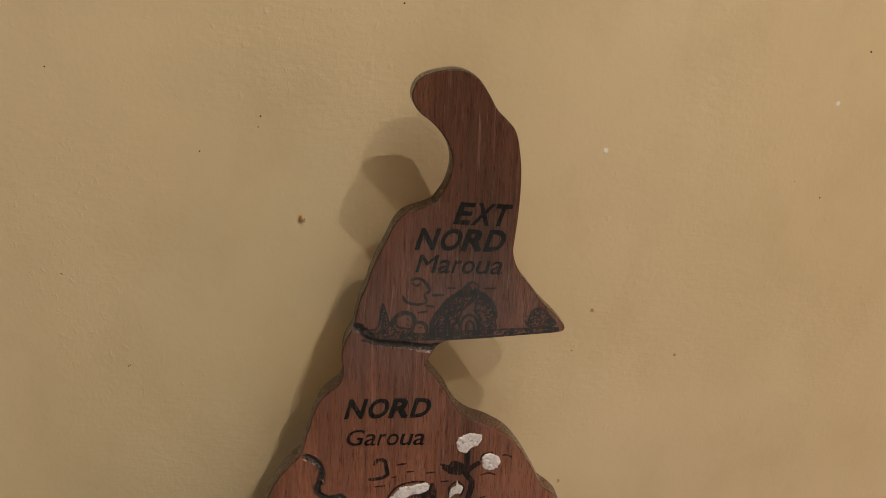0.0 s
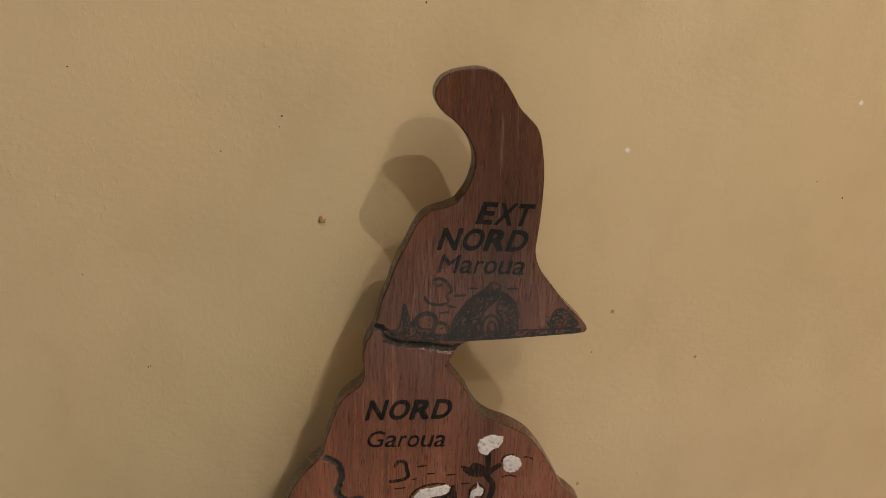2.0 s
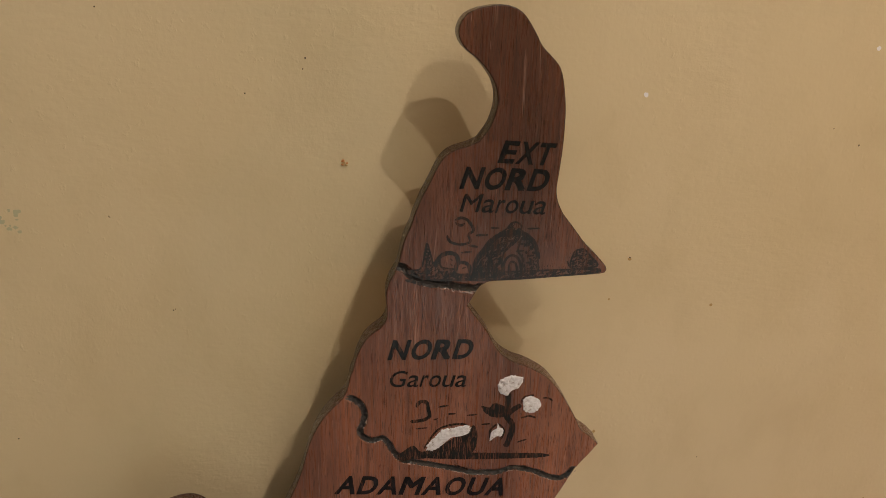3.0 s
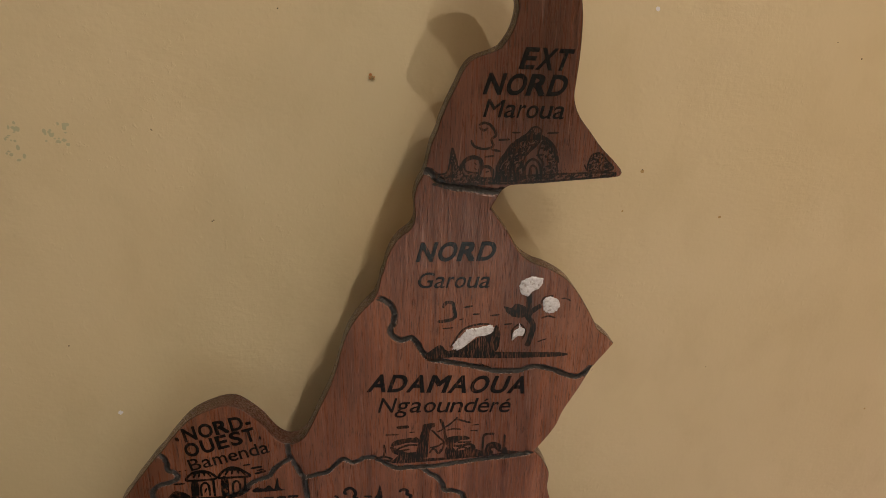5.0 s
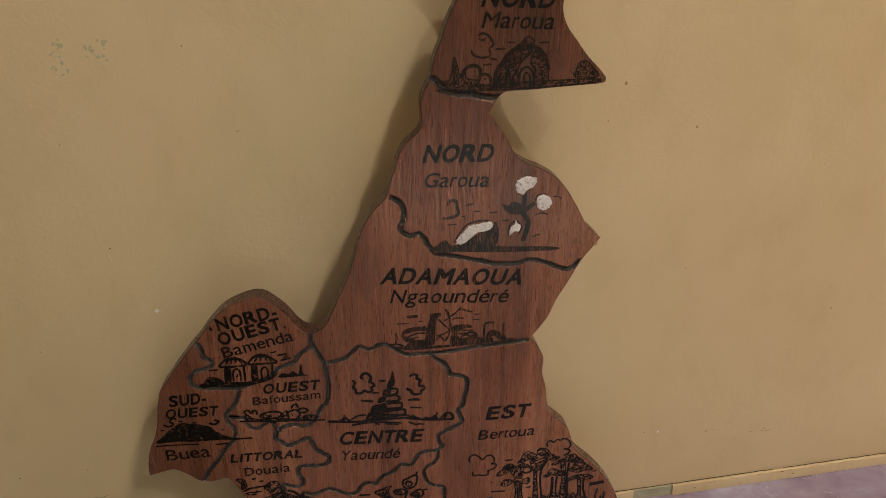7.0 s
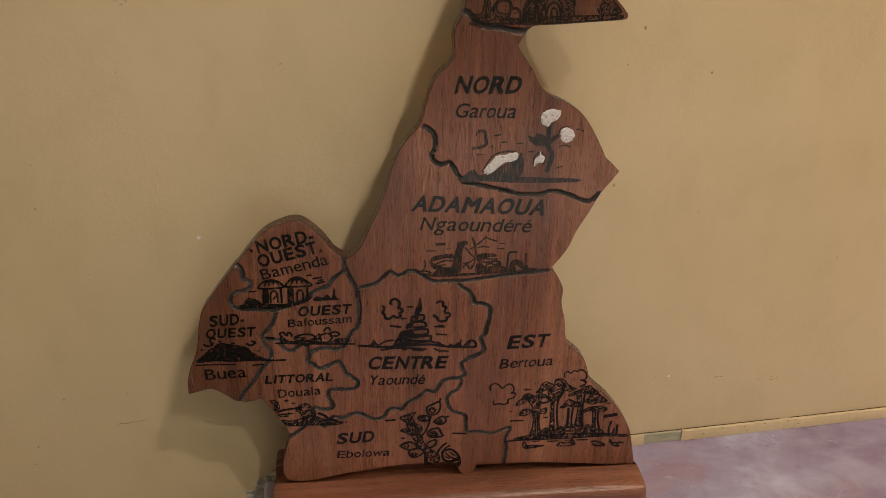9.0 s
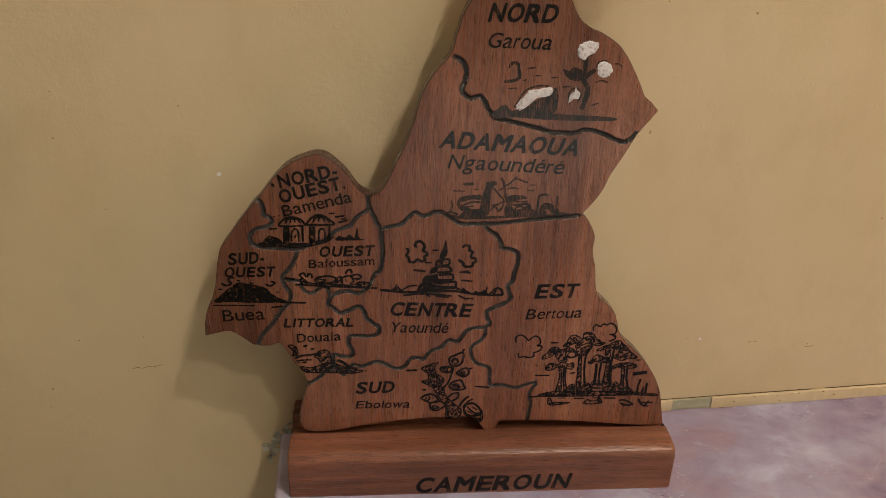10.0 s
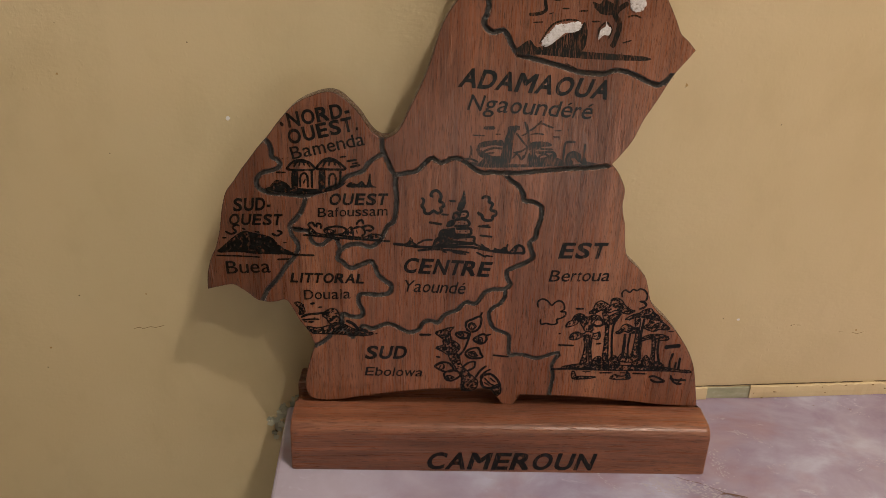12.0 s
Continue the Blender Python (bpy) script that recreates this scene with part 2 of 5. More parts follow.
# ---- the room ----
def long_wall():
    bm = bmesh.new()
    plan = [(x, bend(x)) for x in (-1.4, -0.6, 0.0, 0.10, 0.5, 1.5)] + [(1.5, 0.2), (-1.4, 0.2)]
    low, high = [[bm.verts.new((x, y, z)) for x, y in plan] for z in (-0.95, 2.5)]
    for i in range(len(plan)):
        j = (i + 1) % len(plan)
        bm.faces.new((low[i], low[j], high[j], high[i]))
    bm.faces.new(low)
    bm.faces.new(high)
    bmesh.ops.recalc_face_normals(bm, faces=bm.faces[:])
    return bm


wall_back = part("wall_back", long_wall(), wall_paint)
wall_back.matrix_world = WALL
tagged(wall_back, "yellow painted plaster wall with stains and specks", "wall", kind="structure")
TOP = 2.5
# unseen ledge and low front walls, added to shape the light for the sheen
PALE = "added pale grey wall beside the light opening"
for nm, lab, bx in (("wall_right", "plain pale grey side wall", (1.5, 1.62, -2.02, 0.12, -0.95, TOP)), ("wall_left", "plain pale grey side wall", (-1.52, -1.4, -2.02, 0.12, -0.95, TOP)),
                    ("wall_front", "plain pale grey wall above the ledge", (-1.4, 1.5, -2.02, -1.9, 0.24, TOP)), ("light_ledge", "added pale grey ledge over the light opening", (-1.4, 1.5, -1.9, -1.12, 0.18, 0.24)),
                    ("light_gap_left", PALE, (-1.4, -0.16, -1.12, -1.04, -0.95, 0.24)), ("light_gap_right", PALE, (0.58, 1.5, -1.12, -1.04, -0.95, 0.24)),
                    ("light_gap_low", "added pale grey wall under the light opening", (-0.16, 0.58, -1.12, -1.04, -0.95, -0.155)), ("light_gap_high", "added pale grey wall over the light opening", (-0.16, 0.58, -1.12, -1.04, 0.085, 0.24))):
    w = part(nm, boxed(*bx), plain_paint)
    w.matrix_world = SHELF
    tagged(w, lab, "wall", kind="structure")
fl = part("floor", boxed(-1.52, 1.62, -1.12, 0.25, -1.0, -0.95), floor_tile)
tagged(fl, "plain beige tiled floor of the room", "floor", kind="structure").matrix_world = SHELF
ce = part("ceiling", boxed(-1.52, 1.62, -2.02, 0.25, 2.5, 2.55), ceiling_white)
tagged(ce, "plain pale grey painted ceiling of the room", "ceiling", kind="structure").matrix_world = SHELF

counter = part("counter", boxed(-0.167, 1.2, -0.52, 0.08, -0.035, 0.0, 0.003), marble)
counter.matrix_world = SHELF
tagged(counter, "polished pink and white marble counter top against the wall", "counter", kind="structure")


def strip(x0, x1, name, ragged):
    """A band of old paint along the foot of the wall."""
    bm = bmesh.new()
    rows = []
    k = max(3, int((x1 - x0) / 0.004))
    for i in range(k + 1):
        x = x0 + (x1 - x0) * i / k
        a = 0.0120 + 0.0005 * noise.noise((x * 90, 1, 0)) + ragged * 0.0012 * noise.noise((x * 260, 5, 0))
        d = 0.0030 + 0.0006 * noise.noise((x * 120, 9, 0))
        low = 0.0004 + 0.0004 * noise.noise((x * 70, 3, 0))
        y0 = bend(x)
        rows.append([bm.verts.new((q[0], q[1] + y0, q[2])) for q in ((x, 0.004, low), (x, -d, low), (x, -d - 0.0003, a * 0.5), (x, -d, a - 0.0008), (x, -d + 0.0009, a), (x, -0.0006, a - 0.0003), (x, 0.004, a - 0.0012))])
    for r, q in zip(rows, rows[1:]):
        for i in range(len(r) - 1):
            bm.faces.new((r[i], r[i + 1], q[i + 1], q[i]))
    for r in (rows[0], rows[-1]):
        bm.faces.new(r)
    bmesh.ops.recalc_face_normals(bm, faces=bm.faces[:])
    o = part(name, bm, wall_paint)
    o.matrix_world = SHELF
    return tagged(o, "chipped yellow paint strip along the foot of the wall", "trim", kind="structure")


strip(-0.13, 0.187, "trim", 1.6)
trim_right = strip(0.2258, 1.15, "trim", 1.0)
gap = part("bare_patch", boxed(0.184, 0.229, bend(0.205) - 0.0015, bend(0.205) + 0.004, 0.0, 0.0108, 0.0004, 1), green_undercoat)
gap.matrix_world = SHELF
tagged(gap, "grey-green undercoat where the strip is missing", "plaster patch", kind="structure")


# ---- marks on the wall ----
def flat_mark(name, points, mat, out=0.0004, rough=0.25, height=0.0):
    ring = smooth_way(points, 0.6, True)
    bm = bmesh.new()
    c = sum(ring, Vector((0, 0))) / len(ring)
    vs = []
    for i, q in enumerate(ring):
        k = 1 + rough * noise.noise((q.x * 0.9, q.y * 0.9, 4.0))
        r = c + (q - c) * k
        vs.append(bm.verts.new((r.x * MM, bend(r.x * MM) - out - height, r.y * MM)))
    f = bm.faces.new(vs)
    if height:
        res = bmesh.ops.extrude_face_region(bm, geom=[f])
        for v in res["geom"]:
            if isinstance(v, bmesh.types.BMVert):
                v.co.y = 0.0005 + bend(v.co.x)
    bmesh.ops.triangulate(bm, faces=bm.faces[:])
    bmesh.ops.recalc_face_normals(bm, faces=bm.faces[:])
    return part(name, bm, mat, wall_back)


def around(p, r, n=9, tall=1.0):
    return [(p[0] + r * math.cos(a * math.tau / n) * random.uniform(.7, 1.2), p[1] + tall * r * math.sin(a * math.tau / n) * random.uniform(.7, 1.2)) for a in range(n)]


SPECKS = {"dark": (dark_speck, 0.32, 0.6), "ochre": (ochre_speck, 0.7, 1.2), "white": (white_speck, 1.1, 1.7)}


def specks(kind, places):
    mat, lo, hi = SPECKS[kind]
    for p in places:
        flat_mark("speck", around(p, random.uniform(lo, hi)), mat, 0.0003)


def chip(kind, points):
    """A crust of old glue: a broken ring with a few crumbs."""
    x, y = [sum(q[i] for q in points) / len(points) for i in (0, 1)]
    for k in range(7):
        p = (x + random.uniform(-1.8, 1.8), y + random.uniform(-1.4, 1.6))
        flat_mark("glue_crumb", around(p, random.uniform(0.35, 0.9), 7, 0.8), (brown_chip, ochre_speck)[k % 2], 0.0004 + 0.00005 * k, 0.4, 0.0003)


def smear(kind, points):
    for p in points:
        for k in range(3):
            q = (p[0] + random.uniform(-2, 2), p[1] + random.uniform(-2.5, 2.5))
            flat_mark("smear", around(q, random.uniform(0.5, 1.3), 8, random.uniform(.5, 1.6)), green_stain, 0.0003 + 0.00002 * k)


def ribbon(bm, points, width, y, step=0.8, taper=2.0, seed=0.0):
    """A flat stroke of uneven width, in millimetres, on the plane at y."""
    way = smooth_way(points, step)
    n = len(way)
    rows = []
    for i, q in enumerate(way):
        d = (way[min(i + 1, n - 1)] - way[max(i - 1, 0)]).normalized()
        s = Vector((-d.y, d.x))
        w = width * 0.5 * (1 + 0.28 * noise.noise((q.x * 0.6, q.y * 0.6, seed)))
        if taper:
            w *= min(1.0, 0.35 + 0.65 * min(i, n - 1 - i) / taper)
        rows.append([bm.verts.new(((q + s * w * k).x * MM, y, (q + s * w * k).y * MM)) for k in (-1, 1)])
    for a, b2 in zip(rows, rows[1:]):
        bm.faces.new((a[0], b2[0], b2[1], a[1]))


def scratch(points):
    bm = bmesh.new()
    ribbon(bm, points, 0.5, -0.0003, 0.8, 3.0)
    for v in bm.verts:
        v.co.y += bend(v.co.x)
    part("scratch", bm, scratch_brown, wall_back)


def tear(points):
    flat_mark("torn_paint", points, bare_plaster, 0.0004, 0.5, 0.0004)
    ring = smooth_way(points, 5.0, True)
    for k, q in enumerate(ring):
        flat_mark("paint_flake", around((q.x, q.y), random.uniform(1.6, 3.4), 7, random.uniform(0.5, 1.4)), (bare_plaster, wall_paint, pale_plaster)[k % 3], 0.0009 + 0.00004 * k, 0.5, 0.0003)
    bm = bmesh.new()
    ribbon(bm, [points[0], points[-1], points[-3]], 1.3, -0.0014, 0.8, 3.0)
    part("crack", bm, dark_speck, wall_back)


def foot_crack(x0, x1):
    """The dark open joint over the paint strip."""
    bm = bmesh.new()
    way = [(x0 + (x1 - x0) * i / 30, 12.7 + 0.5 * noise.noise((i * 0.7, x0, 2))) for i in range(31)]
    ribbon(bm, way, 0.9, -0.0003, 1.5, 3.0)
    for v in bm.verts:
        v.co.y += bend(v.co.x) - 0.0004
    part("crack", bm, dark_speck, wall_back)


foot_crack(130.0, 330.0)
foot_crack(340.0, 520.0)


# ---- streaks in the marble, chips in the strip ----
def flake(bm, x, y, size, stretch, turn, plane, lift):
    """One small ragged flake, in millimetres, lying flat or standing against the wall."""
    vs = []
    for k in range(7):
        a = k * math.tau / 7
        u, v = size * stretch * math.cos(a) * random.uniform(0.6, 1.2), size * math.sin(a) * random.uniform(0.6, 1.2)
        p, q = x + u * math.cos(turn) - v * math.sin(turn), y + u * math.sin(turn) + v * math.cos(turn)
        vs.append(bm.verts.new((p * MM, q * MM, lift) if plane == "flat" else (p * MM, lift, q * MM)))
    bm.faces.new(vs)


def crystal_streak(points, spread, many, size):
    way = smooth_way(points, 1.0)
    bm = bmesh.new()
    for k in range(many):
        q = random.choice(way)
        flake(bm, q.x + random.gauss(0, spread), q.y + random.gauss(0, spread), size * random.uniform(0.25, 1.0), random.uniform(1.0, 2.2), random.uniform(-1.1, 0.1), "flat", 0.00006 + 0.000001 * k)
    bmesh.ops.recalc_face_normals(bm, faces=bm.faces[:])
    part("crystal_streak", bm, crystal_white, counter, "white crystal streak in the marble")


crystal_streak([(163, -70), (162, -82), (160, -95), (158, -101)], 3.0, 91, 0.54)
crystal_streak([(192, -45), (200, -54), (212, -67)], 1.6, 46, 0.48)
crystal_streak([(100, -108), (118, -110), (136, -114), (152, -124)], 6.0, 312, 0.84)
crystal_streak([(287, -5), (300, -11), (308, -22), (318, -30)], 1.5, 52, 0.48)
crystal_streak([(268, -90), (280, -88), (292, -87)], 2.0, 39, 0.48)
crystal_streak([(66, -94), (72, -104), (78, -115)], 1.5, 31, 0.6)
crystal_streak([(196, -92), (215, -88), (236, -96)], 1.5, 28, 0.48)


def marble_vein(points, width):
    bm = bmesh.new()
    ribbon(bm, points, width, 0.0, 1.2, 4.0, 2.0)
    for v in bm.verts:
        v.co = (v.co.x, v.co.z, 0.0002)
    bmesh.ops.recalc_face_normals(bm, faces=bm.faces[:])
    part("vein", bm, rust_vein, counter, "dark rust-brown vein in the marble")


marble_vein([(121, -98), (131, -104), (138, -107), (149, -115.5), (157, -121), (168, -125)], 0.5)
marble_vein([(147, -119), (153, -118.6), (159, -120.4), (166, -123)], 1.5)
marble_vein([(304.5, -18.6), (307.5, -19.6)], 1.4)
marble_vein([(265.5, -16), (267.5, -16.6)], 1.1)
marble_vein([(276, -12.2), (279, -12.6)], 0.9)


def strip_chips(strip_object, places):
    bm = bmesh.new()
    for x, z, size, stretch in places:
        for k in range(3):
            flake(bm, x + random.uniform(-1, 1) * size, z + random.uniform(-0.3, 0.3), size * random.uniform(0.6, 1.0), stretch, random.uniform(-0.3, 0.2), "upright", bend(x * MM) - 0.0042 - 0.00003 * k)
    bmesh.ops.recalc_face_normals(bm, faces=bm.faces[:])
    part("chip", bm, scratch_brown, strip_object, "small dark chips")


strip_chips(trim_right, ((247.8, 6.8, 0.5, 4.0), (294.3, 4.3, 0.5, 2.0), (236.5, 1.2, 0.8, 1.6), (350, 6.8, 0.5, 3.0), (267.3, 11.4, 0.5, 2.6), (291.3, 10, 0.45, 2.0), (313, 11.4, 0.5, 3.0), (338, 11.2, 0.5, 3.5), (228.5, 6, 0.5, 1.0)))

# wall marks
chip("brown", [(-38.1, 446.4), (-36.8, 448.6), (-34.6, 449.2), (-33.7, 447.3), (-34.7, 445.5), (-36.9, 445.2)])
specks("dark", [(-149.5, 521.6), (-84.4, 482.7), (-154.7, 419.1), (-127.3, 366), (130.4, 389.2), (276, 540.1), (265.3, 455.9), (14.5, 555.6), (-54.7, 500.3), (-56, 495)])
specks("dark", [(246.1, 465.9), (200, 240.5), (-155.1, 419.6), (-128.3, 365.4), (-234.5, 361.1)])
specks("dark", [(-217.8, 289), (-276.7, 213.2), (-346.7, 41), (-313.9, 103.3), (188.2, 78.4), (122.1, 266.9), (-298.9, 298.9), (249.2, 70.4)])
specks("ochre", [(188.9, 355.3), (130.6, 388.2), (120.8, 362.5), (343.1, 189.2)])
specks("ochre", [(-302.6, 266.7), (-265.9, 104.4), (122.7, 268.2), (308.7, 64.8), (-341.6, 58.7)])
specks("white", [(-195.7, 239.2), (201.5, 77.2)])
specks("white", [(262.7, 511.4), (126.4, 484.4)])
smear("green", [(-208.3, 417.8), (-204.7, 418.9), (-203.3, 414), (-207, 415.3)])
smear("green", [(-224.6, 423.5), (-222, 422.3), (-223.2, 419.3)])
smear("green", [(-228.5, 415.1), (-224.9, 413.2)])
smear("green", [(-199.6, 421.9), (-197.6, 420.6), (-200.1, 412.7)])
smear("green", [(-227.6, 408.3), (-222.9, 406.3)])
scratch([(248.6, 70.9), (252.4, 71.4)])
scratch([(305.3, 62.7), (310.7, 61.5), (316.2, 63.1)])
scratch([(293.1, 63.4), (297.1, 63.3)])
scratch([(253.5, 70.9), (257.9, 70.8)])
scratch([(-278.7, 74.4), (-274.4, 75.8), (-271.2, 74.8), (-266, 76.2), (-261.9, 75.7), (-255, 77.6)])
tear([(-181.2, -11.7), (-176.9, -8.4), (-172.2, -4.5), (-165.9, 2.6), (-158.3, 10.2), (-159.8, -2.6), (-167.2, -5.2), (-171.6, -12.5), (-174.6, -25.6), (-177.1, -29), (-178.9, -19.1)])

# ---- the map's lines ----
# the outline of the map, curve by curve, in millimetres across and up
OUTLINE = []
OUTLINE.append([(29.3, 467.4), (34.1, 474.6), (36.6, 482.9), (36.6, 489), (34.8, 494.7), (31.2, 500.1), (26.3, 505.1), (21.9, 508.3), (18.7, 512), (17.3, 516.2), (18.2, 520.7), (21.3, 524.7), (26.3, 527), (31.3, 528.1), (36.3, 528.8), (41.4, 528.2), (45.8, 526.1), (49.3, 522.5), (53, 517.1), (56.5, 511.4), (61.2, 506.9), (65.5, 502.1), (67.9, 494.8), (69.6, 484.2), (70.1, 473.4), (69.9, 462.3), (69.1, 451), (68.7, 443.8), (70, 438), (73, 432.1), (78.6, 425.2), (85.7, 416.4), (93.6, 408.7), (97.6, 404.3)])  # head
OUTLINE.append([(97.6, 404.3), (98.3, 402.4), (97.6, 400.8), (94.4, 399.9), (84.3, 399.1), (69.8, 398.1), (55.4, 397), (41.1, 396.3), (36.3, 395.4), (32.2, 391.4), (27.4, 382.7)])  # spur
OUTLINE.append([(27.4, 383.7), (31.7, 377.8), (38.4, 368.8), (42.6, 361.1), (47.1, 355.2), (53.9, 350.6), (62.2, 347.3), (72.6, 340.8), (79.9, 332.5), (85.8, 323.3), (91, 314.1), (94.3, 308), (99.6, 303.7), (104.6, 298.6)])  # east bulge
OUTLINE.append([(104.8, 298.9), (100.2, 292.3), (95.5, 286.3), (91, 278.9), (86.3, 269.3), (82, 261.3), (77.7, 253.2), (73.7, 242.5), (67.9, 233.1), (61.6, 225)])  # east waist
OUTLINE.append([(61.6, 225), (66.3, 219.8), (70.6, 212.2), (72.4, 206.4), (72, 197.8), (73.3, 190.7), (75.5, 182.7), (77.9, 166.4), (81.2, 159), (88.8, 152), (94.4, 145.7), (97.4, 138.1), (100.9, 127.2), (107.3, 119), (116.7, 110.2), (126.6, 98.6), (134.7, 86.3), (139.9, 74.6), (143.5, 60.3), (147.4, 41.8)])  # east side
OUTLINE.append([(147.5, 41.3), (124.8, 41.8), (99, 44.3), (69.1, 47.2), (48, 48.2), (18.7, 48.6), (13.3, 48), (12.3, 44.1), (8.8, 40.1), (3.8, 39.5), (0.3, 41.9), (-2.5, 46.7), (-6.6, 52.5), (-27.4, 53), (-52.2, 52.1), (-76.9, 49.2), (-97.5, 45.9), (-114, 42.6), (-126.4, 41.4), (-134.7, 42.2), (-139.9, 45), (-142.2, 50.8), (-142.4, 57), (-140.8, 66.5), (-138.1, 75.9), (-134.6, 87.4)])  # foot
OUTLINE.append([(-134.6, 87.4), (-139, 98.2), (-144.6, 106.1), (-149, 115.3), (-152.6, 121.3), (-155.7, 122.1), (-159.6, 120.7), (-165.5, 120.1), (-171.3, 120.9), (-175, 122.9), (-178.7, 126.3), (-184.2, 130.4), (-187.9, 132.5), (-191.7, 132.8), (-199.5, 130.9), (-206.5, 129.1)])  # south-west
OUTLINE.append([(-206.5, 129.1), (-206.3, 136.3), (-204.9, 144.7), (-202.3, 153.1), (-199.2, 159.3), (-196.1, 169.5), (-194.2, 179.6), (-192.9, 187.5), (-190.3, 197.3), (-187.8, 202), (-183.8, 207.1), (-178.6, 214.8), (-172.7, 222.4), (-166.9, 230), (-161.2, 236.4), (-155.4, 244.1), (-150.6, 250), (-146.2, 254.8), (-142.5, 258.1), (-137.1, 261.4), (-131.8, 263.7), (-126.5, 265.6), (-121.3, 266.4), (-116.1, 265.5), (-111.6, 262.5), (-106.7, 258.1), (-101.8, 252.9), (-98.3, 247.6), (-94.7, 242.7), (-91.5, 239.9), (-88.7, 238.5)])  # west arm
OUTLINE.append([(-88.1, 238.1), (-83, 239), (-77.8, 243.1), (-73.3, 251.6), (-69.2, 260.8), (-64.9, 269.9), (-61.3, 278.5), (-57.6, 289.9), (-55, 299.4), (-52.8, 306.6), (-49.7, 313.6), (-45.4, 320.6), (-40.5, 326.4), (-35.9, 331.5), (-33.3, 337.6), (-31.9, 344.4), (-30.3, 348.4), (-29.3, 353.1), (-27.7, 357.7), (-24.8, 363.6), (-20.8, 368.1), (-16.1, 371.9), (-13.7, 376.4), (-13.4, 381.8), (-14, 389.1), (-12.5, 395.9), (-9.8, 401.2), (-8, 405.7), (-6.9, 411.2), (-5.1, 418.7), (-2, 426.1)])  # west side
OUTLINE.append([(-0.8, 430.8), (2.6, 439.4), (6.7, 447.9), (10.3, 455.7), (14.1, 460.7), (18.6, 463.2), (24.6, 465.2), (29.3, 467.4)])  # shoulder

# carved lines: half width, then the way
GROOVES = []
GROOVES.append((2.0, [(-8.3, 404.5), (-5.3, 403.6), (-1.3, 399.5), (3.3, 396.7), (9.4, 395), (17.1, 394.6), (23.3, 393.3), (29.5, 392.5), (33.2, 393.1)]))  # between the top two regions
GROOVES.append((1.7, [(-32.2, 331.3), (-27.9, 329), (-24.7, 323.5), (-25.1, 316.5), (-27, 311.5), (-24.6, 306.9), (-20.1, 305.2), (-15.1, 306.7), (-12, 303.6), (-8.7, 297.5), (-4.7, 292.8), (1.7, 291.1), (11.2, 289), (18.8, 287.3), (26.5, 285.2), (32.3, 283.5), (40, 282.5), (49.4, 282.7), (54.9, 284.7), (60.6, 284.8), (68.4, 282.7), (76.6, 279), (83.8, 276.9), (88.7, 279.6), (92.1, 283.1)]))  # below the cotton
GROOVES.append((1.7, [(-87.6, 240.4), (-87.9, 231.5), (-86.8, 228.6), (-84.3, 223.1), (-81.3, 216.4), (-79.4, 213.4), (-79, 206.1), (-78.2, 198.4), (-78.8, 186.6), (-80.2, 181.4), (-83.9, 178.5), (-86.5, 172.4), (-89.6, 167), (-95.2, 163.2), (-100.9, 164.7), (-106.6, 165), (-112.3, 162.8), (-116.1, 159.4)]))  # from the crotch
GROOVES.append((1.6, [(-79.4, 213.8), (-71.4, 215.5), (-64.9, 217.2), (-60.6, 221.9), (-56.3, 225.7), (-52.6, 224.4), (-49.7, 222.9), (-46.1, 224.2), (-42.5, 226.1), (-37, 225.5), (-31.3, 221.9), (-23.8, 217.2), (-16.4, 217.4), (-9, 217.3), (2, 217.6), (16.6, 219.5), (31.3, 221.1), (46, 222.2), (58.7, 223.7)]))  # below the pots
GROOVES.append((1.6, [(-86.8, 227.9), (-92.6, 224.7), (-97, 220.8), (-99.9, 216.2), (-106.1, 213.8), (-111.6, 211), (-116.1, 205.9), (-122.7, 203), (-130.1, 200.5), (-137.6, 198), (-144.9, 198.5), (-152.2, 199.1), (-159.5, 199.3), (-164.9, 200.7), (-168.4, 203.7), (-168.8, 208.2), (-166.1, 212.1), (-160.6, 214.2), (-155, 216.2), (-153.1, 219.2), (-155.5, 222.2), (-158.3, 223.6), (-158.7, 229.5), (-160.6, 233.1), (-162.3, 234.9)]))  # round the huts
GROOVES.append((1.7, [(-116.1, 159.4), (-117.4, 154), (-114, 152), (-111.7, 149.1), (-107.9, 147.1), (-101, 150.2), (-95.3, 152.4), (-92.6, 149.6), (-90.3, 143.3), (-86.4, 139.2), (-82.5, 136.3), (-80.9, 133.8), (-82.4, 129.4), (-89.5, 127.5), (-97.2, 128.2), (-102.7, 127.2), (-103.5, 121.6), (-100.8, 115.1), (-102, 110.6), (-109.1, 110.5), (-114.6, 112.1), (-114.7, 103.7), (-110.9, 97), (-107.7, 94.4)]))  # west of the middle
GROOVES.append((1.6, [(-107.7, 94.4), (-103.7, 100.3), (-99.3, 103.1), (-94.2, 101), (-89.4, 102.9), (-83.5, 105.3), (-77.5, 103.6), (-71.5, 100.2), (-66.3, 98.9), (-60.7, 101.7), (-58.5, 106.3), (-53.8, 108.6), (-47.7, 107), (-44.7, 111.9), (-40.1, 115.1), (-35, 117), (-31.3, 121.5), (-28.2, 123.3), (-22.6, 122.2), (-19.6, 125.7), (-16.8, 130.6), (-12.2, 133.3), (-7.5, 133.8), (-2.8, 133.9)]))  # south of the middle
GROOVES.append((1.6, [(-114.8, 100.5), (-121.2, 97.7), (-125.2, 93.1), (-129.3, 89.4), (-134.6, 86.5)]))  # by the boat
